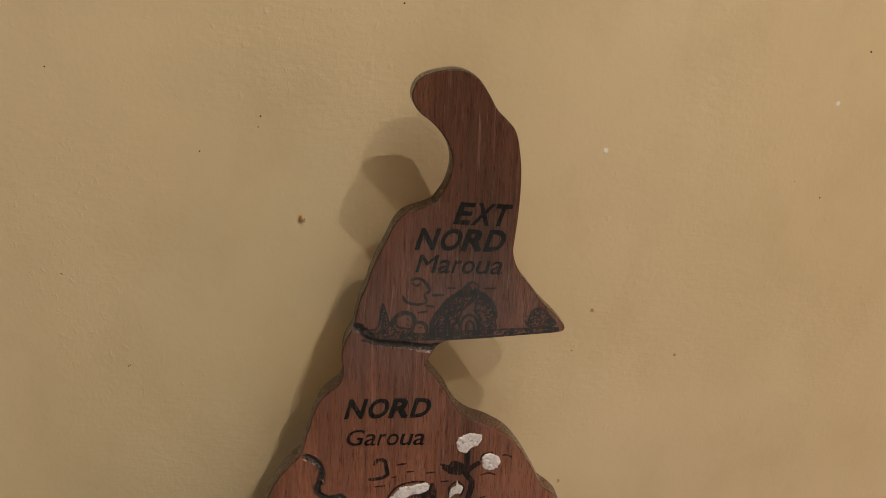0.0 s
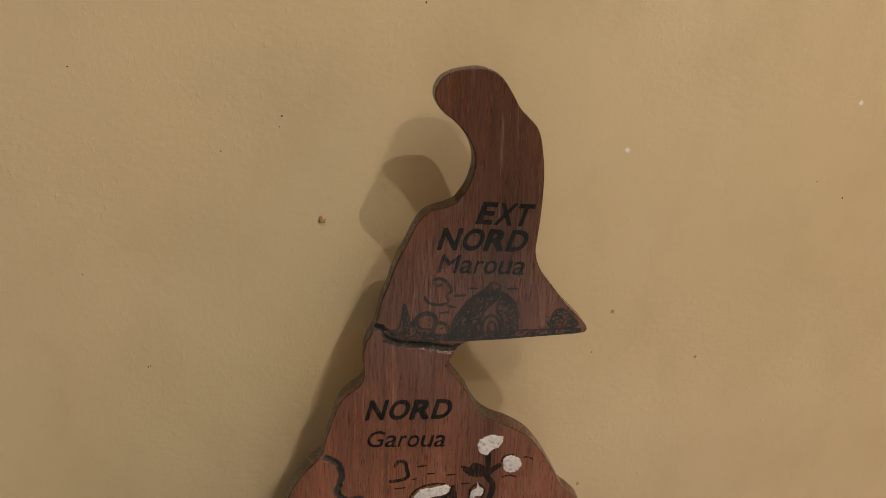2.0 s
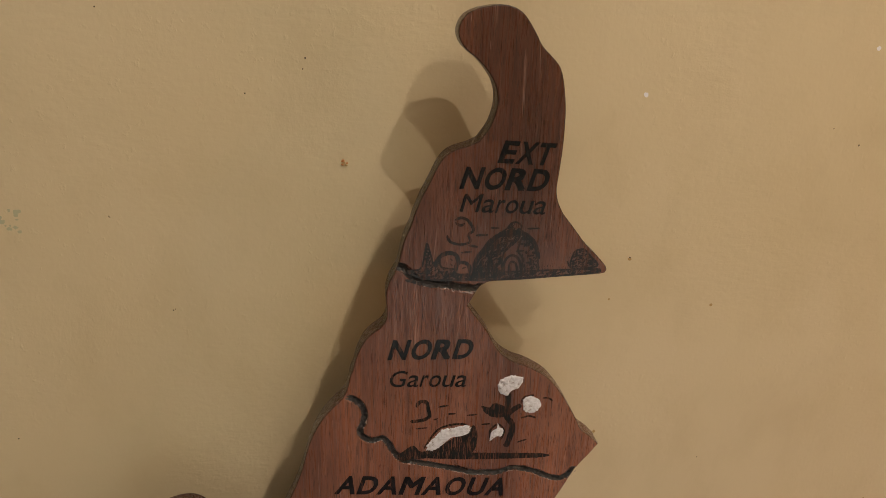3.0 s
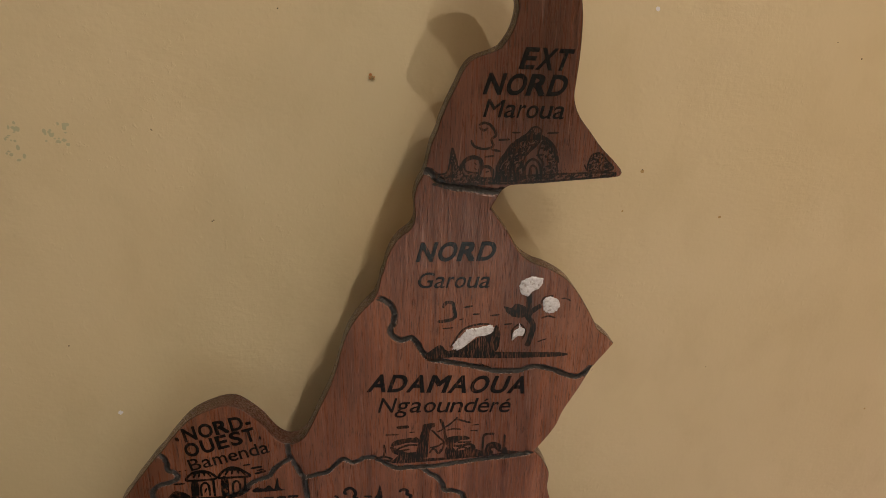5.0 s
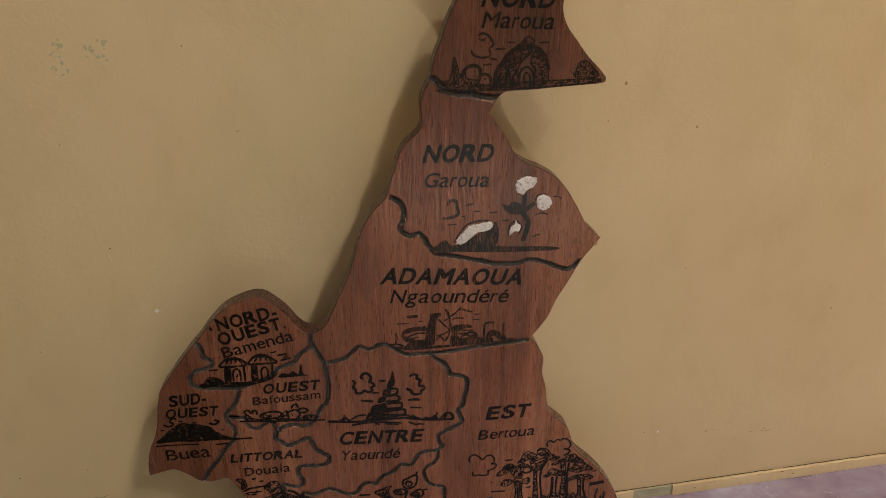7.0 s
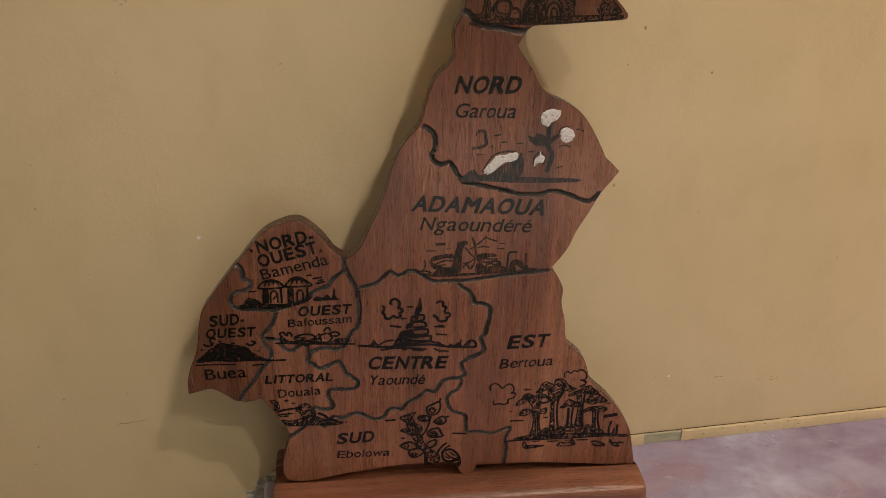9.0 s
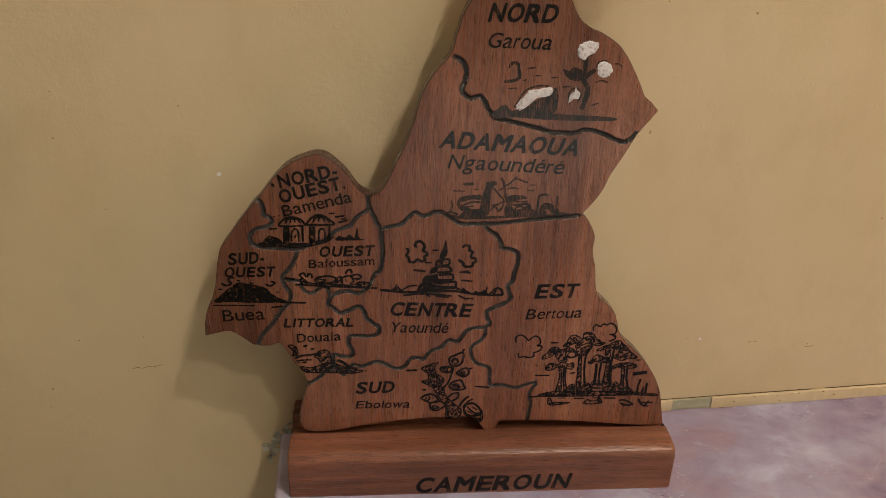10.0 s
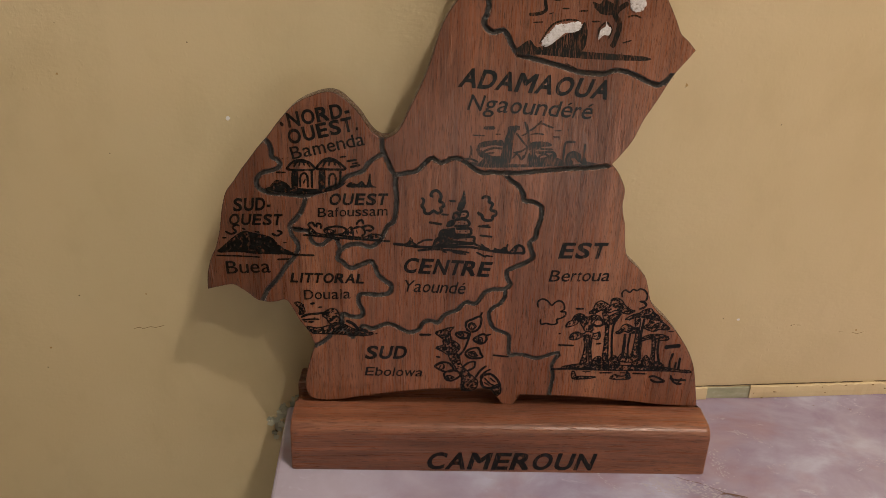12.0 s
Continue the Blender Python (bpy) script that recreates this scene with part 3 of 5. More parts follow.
GROOVES.append((1.6, [(-137.6, 197.6), (-138.9, 192.1), (-141.7, 185.7), (-145.6, 180.9), (-148.7, 176.8), (-147.9, 170.8), (-144.7, 165.6), (-143.7, 160.7), (-146.6, 154.5), (-151.4, 149), (-154.7, 143.9), (-158, 138.7), (-162.1, 134), (-166.2, 128.7), (-169.7, 120.9)]))  # west arm
GROOVES.append((1.5, [(-148.4, 176), (-144, 174.1), (-136.5, 173.1), (-134.9, 167.1), (-131.9, 164.3), (-127.4, 164), (-123.5, 167.4), (-119.7, 169.5), (-116.8, 165.5), (-115.4, 160.2)]))  # below the hills
GROOVES.append((1.7, [(-7.9, 216.9), (-4.3, 212.8), (0.8, 209.1), (4.9, 203.8), (6.4, 198.8), (12.9, 197.8), (17.6, 194.3), (18.3, 187.2), (16.3, 179.1), (15.6, 173), (12.1, 168.8), (13.8, 162.7), (14.9, 158.5), (10.6, 154.3), (3.1, 150.7), (-1.8, 147.6), (-1, 141.3), (1.2, 137.9), (-2.4, 133.9)]))  # east of the middle
GROOVES.append((1.5, [(-2.4, 133.9), (-2.1, 128.3), (-4.9, 123), (-8.7, 120.3), (-12.4, 115.8), (-11.1, 108.2), (-7.6, 102.9), (-1.4, 100.4), (2.8, 97.3), (3.3, 90.4), (4.3, 82.1), (9.9, 82.7), (16.1, 81.9), (23.6, 79.7), (30.4, 81.8), (36.3, 84.2), (40.4, 84.3)]))  # down to the south-east
GROOVES.append((1.5, [(39.7, 82.9), (36.9, 78.2), (35.4, 72.5), (37.2, 65.4), (36.6, 58.2), (35.8, 49)]))  # short one by the trees
from mathutils import geometry


# ---- the wooden map on its stand ----
THICK = 0.0135
wooden_map = new("wooden_map")
wooden_map.empty_display_size = 0.05
tagged(wooden_map, "carved reddish-brown wooden country map standing on a wooden base", "wooden ornament")


def outline():
    ring = []
    for curve in OUTLINE:
        way = smooth_way(curve, 1.5)
        if ring and (ring[-1] - way[0]).length < 2.5:
            way = way[1:]
        ring += way
    if (ring[0] - ring[-1]).length < 1.0:
        ring.pop()
    return ring


def inset(ring, d):
    """The ring drawn in by d, square to its own way."""
    n = len(ring)
    out = []
    for i in range(n):
        a = (ring[(i + 1) % n] - ring[i - 1]).normalized()
        out.append(ring[i] + Vector((a.y, -a.x)) * d)
    return out


def carve_depth(places):
    """How deep the carved lines go at each place, in millimetres."""
    p = np.array([(q[0], q[1]) for q in places])
    deep = np.zeros(len(p))
    wander = np.array([1 + 0.22 * noise.noise((x * 0.45, y * 0.45, 3.0)) for x, y in p])
    for width, points in GROOVES:
        way = np.array([(q.x, q.y) for q in smooth_way(points, 1.3)])
        a, d = way[:-1], way[1:] - way[:-1]
        rel = p[:, None] - a[None]
        u = np.clip((rel * d).sum(-1) / np.maximum((d * d).sum(-1), 1e-9), 0, 1)
        off = np.linalg.norm(rel - u[..., None] * d, axis=-1).min(1) / (width * GOUGE * wander)
        deep = np.maximum(deep, np.sqrt(np.clip(1 - off * off, 0, 1)) * width * 0.95)
    return deep


def inside(ring, p):
    """Whether each place lies within the ring."""
    r = np.array([(q.x, q.y) for q in ring])
    s = np.roll(r, -1, 0)
    p = np.array([(q[0], q[1]) for q in p])
    over = (r[None, :, 1] > p[:, None, 1]) != (s[None, :, 1] > p[:, None, 1])
    rise = np.where(np.abs(s[:, 1] - r[:, 1]) < 1e-9, 1e-9, s[:, 1] - r[:, 1])
    x = r[:, 0] + (p[:, None, 1] - r[:, 1]) * (s[:, 0] - r[:, 0]) / rise
    return (over & (p[:, None, 0] < x)).sum(1) % 2 == 1


GOUGE = 1.0


def board_mesh():
    """The board with a rounded rim, and its front cut through by the carved lines."""
    ring = outline()
    area = sum(a.x * b.y - b.x * a.y for a, b in zip(ring, ring[1:] + ring[:1]))
    sign = 1.0 if area < 0 else -1.0
    thick = THICK / MM
    steps = ((0.9, thick), (0.25, thick - 0.3), (0.0, thick - 1.0), (0.0, 1.1), (0.08, 0.6), (0.25, 0.25), (0.5, 0.07), (0.8, 0.0))
    rings = [inset(ring, sign * d) for d, y in steps]
    front, n = rings[-1], len(ring)
    keep = inset(ring, sign * 2.0)
    pts, edges = list(front), [(i, (i + 1) % n) for i in range(n)]
    for k, (width, points) in enumerate(GROOVES):
        way = smooth_way(points, 1.3)
        for off in (-1.4, -1.0, -0.75, -0.4, 0.0, 0.4, 0.75, 1.0, 1.4):
            run = []
            for i, q in enumerate(way):
                d = (way[min(i + 1, len(way) - 1)] - way[max(i - 1, 0)]).normalized()
                w = width * GOUGE * (1 + 0.10 * noise.noise((q.x * 0.35, q.y * 0.35, k * 3.1)))
                run.append(q + Vector((-d.y, d.x)) * off * w)
            ok = inside(keep, run)
            last = None
            for q, fine in zip(run, ok):
                if fine:
                    pts.append(q)
                    if last is not None:
                        edges.append((last, len(pts) - 1))
                    last = len(pts) - 1
                else:
                    last = None
    vs, _, faces, origin, _, _ = geometry.delaunay_2d_cdt([Vector((q[0], q[1])) for q in pts], edges, [], 0, 0.02)
    middles = [sum((vs[i] for i in f), Vector((0, 0))) / len(f) for f in faces]
    ok = inside(front, middles)
    deep = carve_depth(vs)
    floor_deep = carve_depth(middles)
    bm = bmesh.new()
    rows = []
    for (d, y), r in zip(steps[:-1], rings[:-1]):
        cut = carve_depth(r) if y < 2 else np.zeros(n)
        rows.append([bm.verts.new((q.x * MM, max(y, c) * MM, q.y * MM)) for q, c in zip(r, cut)])
    made = [bm.verts.new((q.x * MM, c * MM, q.y * MM)) for q, c in zip(vs, deep)]
    place = {}
    for i, olds in enumerate(origin):
        for o in olds:
            place[o] = i
    rows.append([made[place[i]] for i in range(n)])
    for f, good, c in zip(faces, ok, floor_deep):
        if good and len(set(f)) > 2:
            try:
                g = bm.faces.new([made[i] for i in f])
            except ValueError:
                continue
            g.material_index = 1 if c > 0.12 else 0
    for k, (r, q) in enumerate(zip(rows, rows[1:])):
        for i in range(n):
            j = (i + 1) % n
            if len({r[i], r[j], q[j], q[i]}) == 4:
                g = bm.faces.new((r[i], r[j], q[j], q[i]))
                g.material_index = 1 if k > 4 and max(v.co.y for v in (q[i], q[j])) > 0.0009 else 2 if k < 6 else 0
    flat, _, tris, origin, _, _ = geometry.delaunay_2d_cdt([Vector((q.x, q.y)) for q in rings[0]], [(i, (i + 1) % n) for i in range(n)], [], 0, 0.0001)
    good = inside(rings[0], [sum((flat[i] for i in f), Vector((0, 0))) / len(f) for f in tris])
    for f, g in zip(tris, good):
        olds = [origin[i][0] for i in f if origin[i]]
        if g and len(olds) == 3:
            bm.faces.new([rows[0][o] for o in olds])
    bmesh.ops.delete(bm, geom=[v for v in bm.verts if not v.link_faces], context="VERTS")
    bmesh.ops.recalc_face_normals(bm, faces=bm.faces[:])
    return bm


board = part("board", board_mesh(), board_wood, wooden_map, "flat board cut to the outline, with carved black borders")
board.data.materials.append(groove_black)
board.data.materials.append(edge_wood)


# the stand: a moulded block with a slot for the board
def stand():
    prof = [(-0.0262, 0.0), (-0.0268, 0.0012), (-0.0268, 0.031)]
    for i in range(1, 8):
        a = math.pi / 2 * i / 7
        prof.append((-0.0268 + 0.009 * (1 - math.cos(a)), 0.031 + 0.0085 * math.sin(a)))
    prof += [(-0.008, 0.0405), (-0.0006, 0.041), (-0.0004, 0.036), (THICK + 0.0006, 0.036), (THICK + 0.0008, 0.0465), (THICK + 0.002, 0.0475), (0.034, 0.0475), (0.036, 0.0455), (0.036, 0.0)]
    bm = bmesh.new()
    xs = [-0.15, -0.1492, -0.147] + [-0.147 + 0.294 * i / 24 for i in range(1, 24)] + [0.147, 0.1492, 0.15]
    rows = []
    cy, cz = 0.004, 0.02
    for x in xs:
        k = {0.15: 0.965, 0.1492: 0.988}.get(round(abs(x), 4), 1.0)
        row = []
        for y, z in prof:
            w = 0.00018 * noise.noise((x * 30, y * 100, z * 100))
            row.append(bm.verts.new((x, cy + (y - cy) * k + w, max(0.0, cz + (z - cz) * k + w) if z > 0 else 0.0)))
        rows.append(row)
    n = len(prof)
    for r, q in zip(rows, rows[1:]):
        for i in range(n):
            j = (i + 1) % n
            bm.faces.new((r[i], r[j], q[j], q[i]))
    bmesh.ops.triangulate(bm, faces=[bm.faces.new(rows[0]), bm.faces.new(rows[-1])])
    bmesh.ops.recalc_face_normals(bm, faces=bm.faces[:])
    return bm


base = part("base", stand(), base_wood, wooden_map, "rounded block of lighter wood with a slot")


# ---- lettering ----
# advance and ink width of each letter, in thousandths of the type size
ADVANCE = dict(A=700, B=690, C=722, D=722, E=667, G=778, I=278, L=600, M=833, N=722, O=778, R=690, S=667, T=611, U=722, X=667, Y=667,
               a=556, b=556, d=556, e=556, f=290, g=556, l=235, m=833, n=556, o=556, r=345, s=500, t=290, u=556, w=722)
ADVANCE.update({"é": 556, "-": 333, ".": 278})
FULL = {"A": 1.0, "T": 0.93, "X": 0.97, "Y": 0.97, "w": 0.98, "I": 0.55, "R": 0.96, "E": 0.84, "-": 0.76, ".": 0.36, "l": 0.40, "r": 0.80, "f": 0.92, "t": 0.88}
GLYPHS = {}


def glyph(ch, fat):
    """One letter of the built-in font, its outline swollen by fat."""
    if (ch, fat) not in GLYPHS:
        cu = bpy.data.curves.new("text", "FONT")
        cu.body, cu.size, cu.resolution_u, cu.offset = ch, 1.0, 4, 0.0 if ch in "MR" else fat
        ob = new("text", cu)
        bpy.context.view_layer.update()
        me = bpy.data.meshes.new_from_object(ob.evaluated_get(bpy.context.evaluated_depsgraph_get()))
        bpy.data.objects.remove(ob)
        spots, polys = [(v.co.x, v.co.y, 0.0) for v in me.vertices], [tuple(p.vertices) for p in me.polygons]
        if ch in "MR":  # sharp corners do not swell cleanly: lay shifted copies over one another
            n, one = len(spots), polys
            shifts = [(0, 0), (-1, -1), (1, -1), (-1, 1), (1, 1)]
            spots = [(x + fat * i, y + fat * j, 0.00001 * k) for k, (i, j) in enumerate(shifts) for x, y, _ in spots]
            polys = [tuple(n * k + v for v in p) for k in range(len(shifts)) for p in one]
        GLYPHS[ch, fat] = (spots, polys)
    return GLYPHS[ch, fat]


def level(y, small, tall):
    """The height in the type, with the small letters raised to the height that the sign-writer gave them."""
    if y <= small:
        return y * 0.725 / small
    return 0.725 + (y - small) * 0.275 / (tall - small)


def word(text, start, end, height, bold, slant, mat=None, parent=None, y=-0.00022):
    fat = 0.031 if bold else 0.005
    tall = max(q[1] for q in glyph("H", fat)[0])
    small = max(q[1] for q in glyph("x", fat)[0])
    a, e = Vector(start), Vector(end)
    along = (e - a).normalized()
    up = Vector((-along.y, along.x))
    pen, places, faces = 0.0, [], []
    for ch in text:
        spots, polys = glyph(ch, fat)
        x0, x1 = min(q[0] for q in spots), max(q[0] for q in spots)
        wide = ADVANCE[ch]
        ink_wide = wide * FULL.get(ch, 0.86)
        base_at = len(places)
        for px, py, lift in spots:
            places.append((pen + (wide - ink_wide) / 2 + (px - x0) / (x1 - x0) * ink_wide, level(py, small, tall) if ch.islower() else py / tall, lift))
        faces += [tuple(base_at + i for i in f) for f in polys]
        pen += wide
    x0, x1 = min(q[0] for q in places), max(q[0] for q in places)
    sx = (e - a).length / (x1 - x0)
    verts = []
    for px, py, lift in places:
        p = a + along * ((px - x0) * sx + slant * py * height) + up * py * height
        verts.append((p.x * MM, y - lift, p.y * MM))
    me = bpy.data.meshes.new("lettering")
    me.from_pydata(verts, [], faces)
    me.materials.append(mat or ink)
    ob = new("lettering", me)
    ob.parent = parent or board
    return tagged(ob, "black lettering")


# the words: text, start and end of the foot line, height of the capitals, bold or not, slant
word('EXT', (38.5, 457.6), (63.9, 456.5), 10.5, True, 0.26)
word('NORD', (20.8, 444.8), (62.8, 443.7), 10.5, True, 0.26)
word('Maroua', (21.3, 433), (63.4, 431.7), 9, False, 0.22)
word('NORD', (-12.7, 353.7), (30.1, 353.6), 10.9, True, 0.26)
word('Garoua', (-12.4, 337.7), (28.5, 336.8), 9.2, False, 0.22)
word('ADAMAOUA', (-41, 272.5), (53.1, 267.3), 11.4, True, 0.26)
word('Ngaoundéré', (-34.6, 257.8), (44, 254.2), 9.8, False, 0.22)
word('NORD-', (-146.6, 243.3), (-107.8, 251.7), 9, True, 0.03)
word('OUEST.', (-146.4, 232.4), (-102.9, 243.2), 9.1, True, 0.03)
word('Bamenda', (-145, 222.5), (-98.4, 233.4), 8.1, False, 0.0)
word('SUD-', (-185.2, 186.5), (-160.8, 188), 8.6, True, 0.15)
word('OUEST', (-188.9, 176.9), (-154.3, 177.5), 7.6, True, 0.2)
word('Buea', (-192.6, 141.3), (-162.8, 142.8), 9.2, False, 0.0)
word('OUEST', (-122.6, 192.5), (-84.8, 193.5), 7.8, True, 0.2)
word('Bafoussam', (-129.9, 183.7), (-84, 186.1), 6.3, False, 0.08)
word('LITTORAL', (-150.1, 136), (-99.9, 136.3), 7.1, True, 0.2)
word('Douala', (-140.9, 122.9), (-109, 124.5), 7.3, False, 0.05)
word('CENTRE', (-73.7, 145.4), (-14.4, 143.5), 10.9, True, 0.22)
word('Yaoundé', (-73.5, 130.9), (-30.5, 129.8), 8.6, False, 0.2)
word('SUD', (-99.4, 77.1), (-70.3, 77.8), 10.2, True, 0.22)
word('Ebolowa', (-99.5, 63.1), (-57.8, 63), 7, False, 0.18)
word('EST', (32.3, 158.6), (63.7, 159.3), 11.2, True, 0.22)
word('Bertoua', (27.3, 140.7), (69.2, 142.1), 8.5, False, 0.2)

word("CAMEROUN", (-54.2, 2.6), (66.5, 3.5), 14.2, True, 0.24, ink, base, -0.0270)


# ---- drawings in ink ----
class Drawing:
    def __init__(self, name, label, mat, loose=0.0):
        self.name, self.label, self.mat, self.bm, self.k, self.loose = name, label, mat, bmesh.new(), 0, loose
        self.dice = random.Random(name + label)

    def depth(self):
        self.k += 1
        return -0.00012 - 0.000003 * self.k

    def line(self, width, points):
        ribbon(self.bm, points, width * (1.35 if self.mat == faded_ink else 1.75), self.depth(), 0.7, 1.5, self.k)

    def shade(self, ring):
        """An outline with the inside dabbed in by short brush strokes that leave gaps."""
        ribbon(self.bm, [(q.x, q.y) for q in ring] + [(ring[0].x, ring[0].y)], 0.95, self.depth(), 0.7, 0.0, self.k)
        xs, ys = [q.x for q in ring], [q.y for q in ring]
        spots = [(self.dice.uniform(min(xs), max(xs)), self.dice.uniform(min(ys), max(ys))) for k in range(int((max(xs) - min(xs)) * (max(ys) - min(ys)) * (1.2 if self.mat == faded_ink else 0.75)))]
        turn = self.dice.uniform(0.2, 1.2)
        y = self.depth()
        for n, (p, good) in enumerate(zip(spots, inside(ring, spots))):
            if not good or noise.noise((p[0] * 0.33, p[1] * 0.33, 5.0)) > 0.42 - 0.5 * self.loose:
                continue
            long, wide = self.dice.uniform(0.7, 1.5), self.dice.uniform(0.35, 0.7)
            if self.mat == faded_ink:
                long, wide = long * 0.75, wide * 0.7
            w = turn + self.dice.uniform(-0.6, 0.6)
            vs = []
            for k in range(7):
                a = k * math.tau / 7
                u, v = long * math.cos(a), wide * math.sin(a)
                vs.append(self.bm.verts.new(((p[0] + u * math.cos(w) - v * math.sin(w)) * MM, y - 0.0000004 * n, (p[1] + u * math.sin(w) + v * math.cos(w)) * MM)))
            self.bm.faces.new(vs)

    def dots(self, x0, x1, z0, z1, many):
        """A row of small ink dots under a ground line."""
        for k in range(many):
            u = (k + self.dice.uniform(-0.3, 0.3)) / many
            x, z = x0 + (x1 - x0) * u, z0 + (z1 - z0) * u + self.dice.uniform(-0.9, 0.5)
            self.line(0.35, [(x, z), (x + self.dice.uniform(-0.2, 0.4), z - self.dice.uniform(0.5, 1.2))])

    def fill(self, points):
        ring = smooth_way(points, 0.9, True)
        if self.loose:
            return self.shade(ring)
        y = self.depth()
        vs = []
        for q in ring:
            j = 0.35 * noise.noise((q.x * 0.9, q.y * 0.9, 2.0 + self.k))
            vs.append(self.bm.verts.new(((q.x + j) * MM, y, (q.y + j) * MM)))
        f = self.bm.faces.new(vs)
        f.material_index = 1
        bmesh.ops.triangulate(self.bm, faces=[f])

    def done(self):
        ob = part(self.name, self.bm, self.mat, board, self.label)
        ob.data.materials.append(sketch_ink if self.mat == ink else self.mat)
        return ob


def daub(points):
    """A thick daub of white paint."""
    ring = smooth_way(points, 0.5, True)
    c = sum(ring, Vector((0, 0))) / len(ring)
    bm = bmesh.new()
    rows = []
    for k, y in ((1.0, -0.0002), (0.97, -0.0005), (0.9, -0.0007), (0.75, -0.00075), (0.5, -0.0007), (0.25, -0.00075)):
        row = []
        for q in ring:
            j = 1 + 0.10 * noise.noise((q.x * 1.1, q.y * 1.1, 7.0)) + 0.12 * noise.noise((q.x * 3.1, q.y * 3.1, 9.0))
            p = c + (q - c) * k * j
            row.append(bm.verts.new((p.x * MM, y + 0.00025 * noise.noise((p.x * 0.8, p.y * 0.8, 1.0)) * (y < -0.0003), p.y * MM)))
        rows.append(row)
    for r, q in zip(rows, rows[1:]):
        for i in range(len(r)):
            j = (i + 1) % len(r)
            bm.faces.new((r[i], r[j], q[j], q[i]))
    bmesh.ops.triangulate(bm, faces=[bm.faces.new(rows[-1])])
    bmesh.ops.recalc_face_normals(bm, faces=bm.faces[:])
    part("paint_daub", bm, white_paint, board, "thick white paint", smooth=True)


# ---- glints along the lower lips of the carved lines, painted as pale flakes ----
def lip_glints(width, points):
    way = smooth_way(points, 0.7)
    bm = bmesh.new()
    for i in range(1, len(way) - 1):
        q = way[i]
        d = (way[i + 1] - way[i - 1]).normalized()
        s = Vector((-d.y, d.x))
        if s.dot(Vector((0.45, -0.9))) < 0:
            s = -s
        lit = s.dot(Vector((0.0, -1.0)))
        if random.random() > 0.08 + 0.5 * max(0.0, lit) + 0.5 * noise.noise((q.x * 0.12, q.y * 0.12, 3.0)):
            continue
        p = q + s * width * GOUGE * random.uniform(0.72, 1.02)
        flake(bm, p.x, p.y, random.uniform(0.14, 0.34), random.uniform(1.0, 2.4), math.atan2(d.y, d.x) + random.uniform(-0.5, 0.5), "upright", -0.00008 - 0.0000005 * i)
    if bm.faces:
        bmesh.ops.recalc_face_normals(bm, faces=bm.faces[:])
        tagged(part("lip_glints", bm, glint_flake, board), "pale flakes painting glints on the groove lips", kind="stuff")
    else:
        bm.free()


for half, places in GROOVES:
    lip_glints(half, places)


d = Drawing("hut_drawing", "a round hut drawn in black ink", ink)
d.line(0.9, [(-149.3, 216), (-146.6, 219.4), (-142.5, 221.8), (-137.5, 221.9), (-133.9, 220.2), (-131.1, 216.5), (-137, 215.6), (-144.2, 215.4), (-149.3, 216)])
d.fill([(-146.6, 219.1), (-142.5, 221.4), (-137.5, 221.6), (-133.6, 219.8), (-136.8, 220.1), (-140.4, 220.4), (-144, 219.5)])
d.line(0.7, [(-142.5, 221), (-144.5, 217.2)])
d.line(0.7, [(-140.4, 221.1), (-141.2, 217.7)])
d.line(0.7, [(-138.2, 221.2), (-137.6, 218.2)])
d.line(0.7, [(-136.1, 220.9), (-134, 217.5)])
d.fill([(-145.7, 214.9), (-142, 215), (-142.5, 202.8), (-146.2, 202.7)])
d.line(0.8, [(-140.7, 203.7), (-140.4, 210.9), (-138.1, 213.6), (-136, 211.4), (-135.9, 203.8)])
d.line(0.9, [(-133, 215.7), (-133, 203.5)])
d.line(0.6, [(-138.7, 206.4), (-137.2, 209.9)])
d.done()

d = Drawing("hut_drawing", "a round hut drawn in black ink", ink)
d.line(0.9, [(-130.4, 216.5), (-127.4, 220.7), (-123.3, 223.5), (-118.7, 223.2), (-114, 220), (-111.5, 217), (-118.8, 216.5), (-130.4, 216.5)])
d.fill([(-127.4, 220.4), (-123.4, 223.1), (-118.7, 222.8), (-114, 219.6), (-118, 221), (-123, 221.2)])
d.line(0.7, [(-123.4, 222.3), (-126, 218.1)])
d.line(0.7, [(-121.2, 222.4), (-122, 218.6)])
d.line(0.7, [(-118.7, 222.5), (-117.7, 218.8)])
d.line(0.7, [(-116.5, 221.4), (-114, 217.7)])
d.fill([(-128.2, 216.2), (-124.6, 216.3), (-124.9, 203.3), (-128.6, 203.2)])
d.line(0.8, [(-122, 204.2), (-121.8, 211.4), (-119.6, 213.8), (-117.8, 211.6), (-117.9, 205.1)])
d.line(0.9, [(-114.4, 216.2), (-115, 205.9)])
d.done()

d = Drawing("bush_drawing", "bushes and ground lines drawn in black ink", ink)
d.fill([(-163, 202.7), (-157.4, 204), (-148.3, 203.5), (-130.1, 203.2), (-119, 204.6), (-110.9, 208.3), (-118.3, 202.7), (-137.5, 199.1), (-152.1, 200.3), (-161.3, 200)])
d.fill([(-160.1, 202.7), (-158.4, 206.6), (-155.4, 208.6), (-151.8, 207.6), (-149, 206.1), (-148, 203.1)])
d.line(0.7, [(-155.9, 213.5), (-149.7, 213.7)])
d.line(0.8, [(-110.7, 222.3), (-103.8, 223.3)])
d.line(0.9, [(-108.6, 218.3), (-101.7, 220)])
d.line(0.6, [(-115, 224.8), (-110.7, 225.3)])
d.line(0.6, [(-107.1, 220.6), (-102.8, 221.4)])
d.line(1.2, [(-151.8, 246.4), (-150.2, 243.9)])
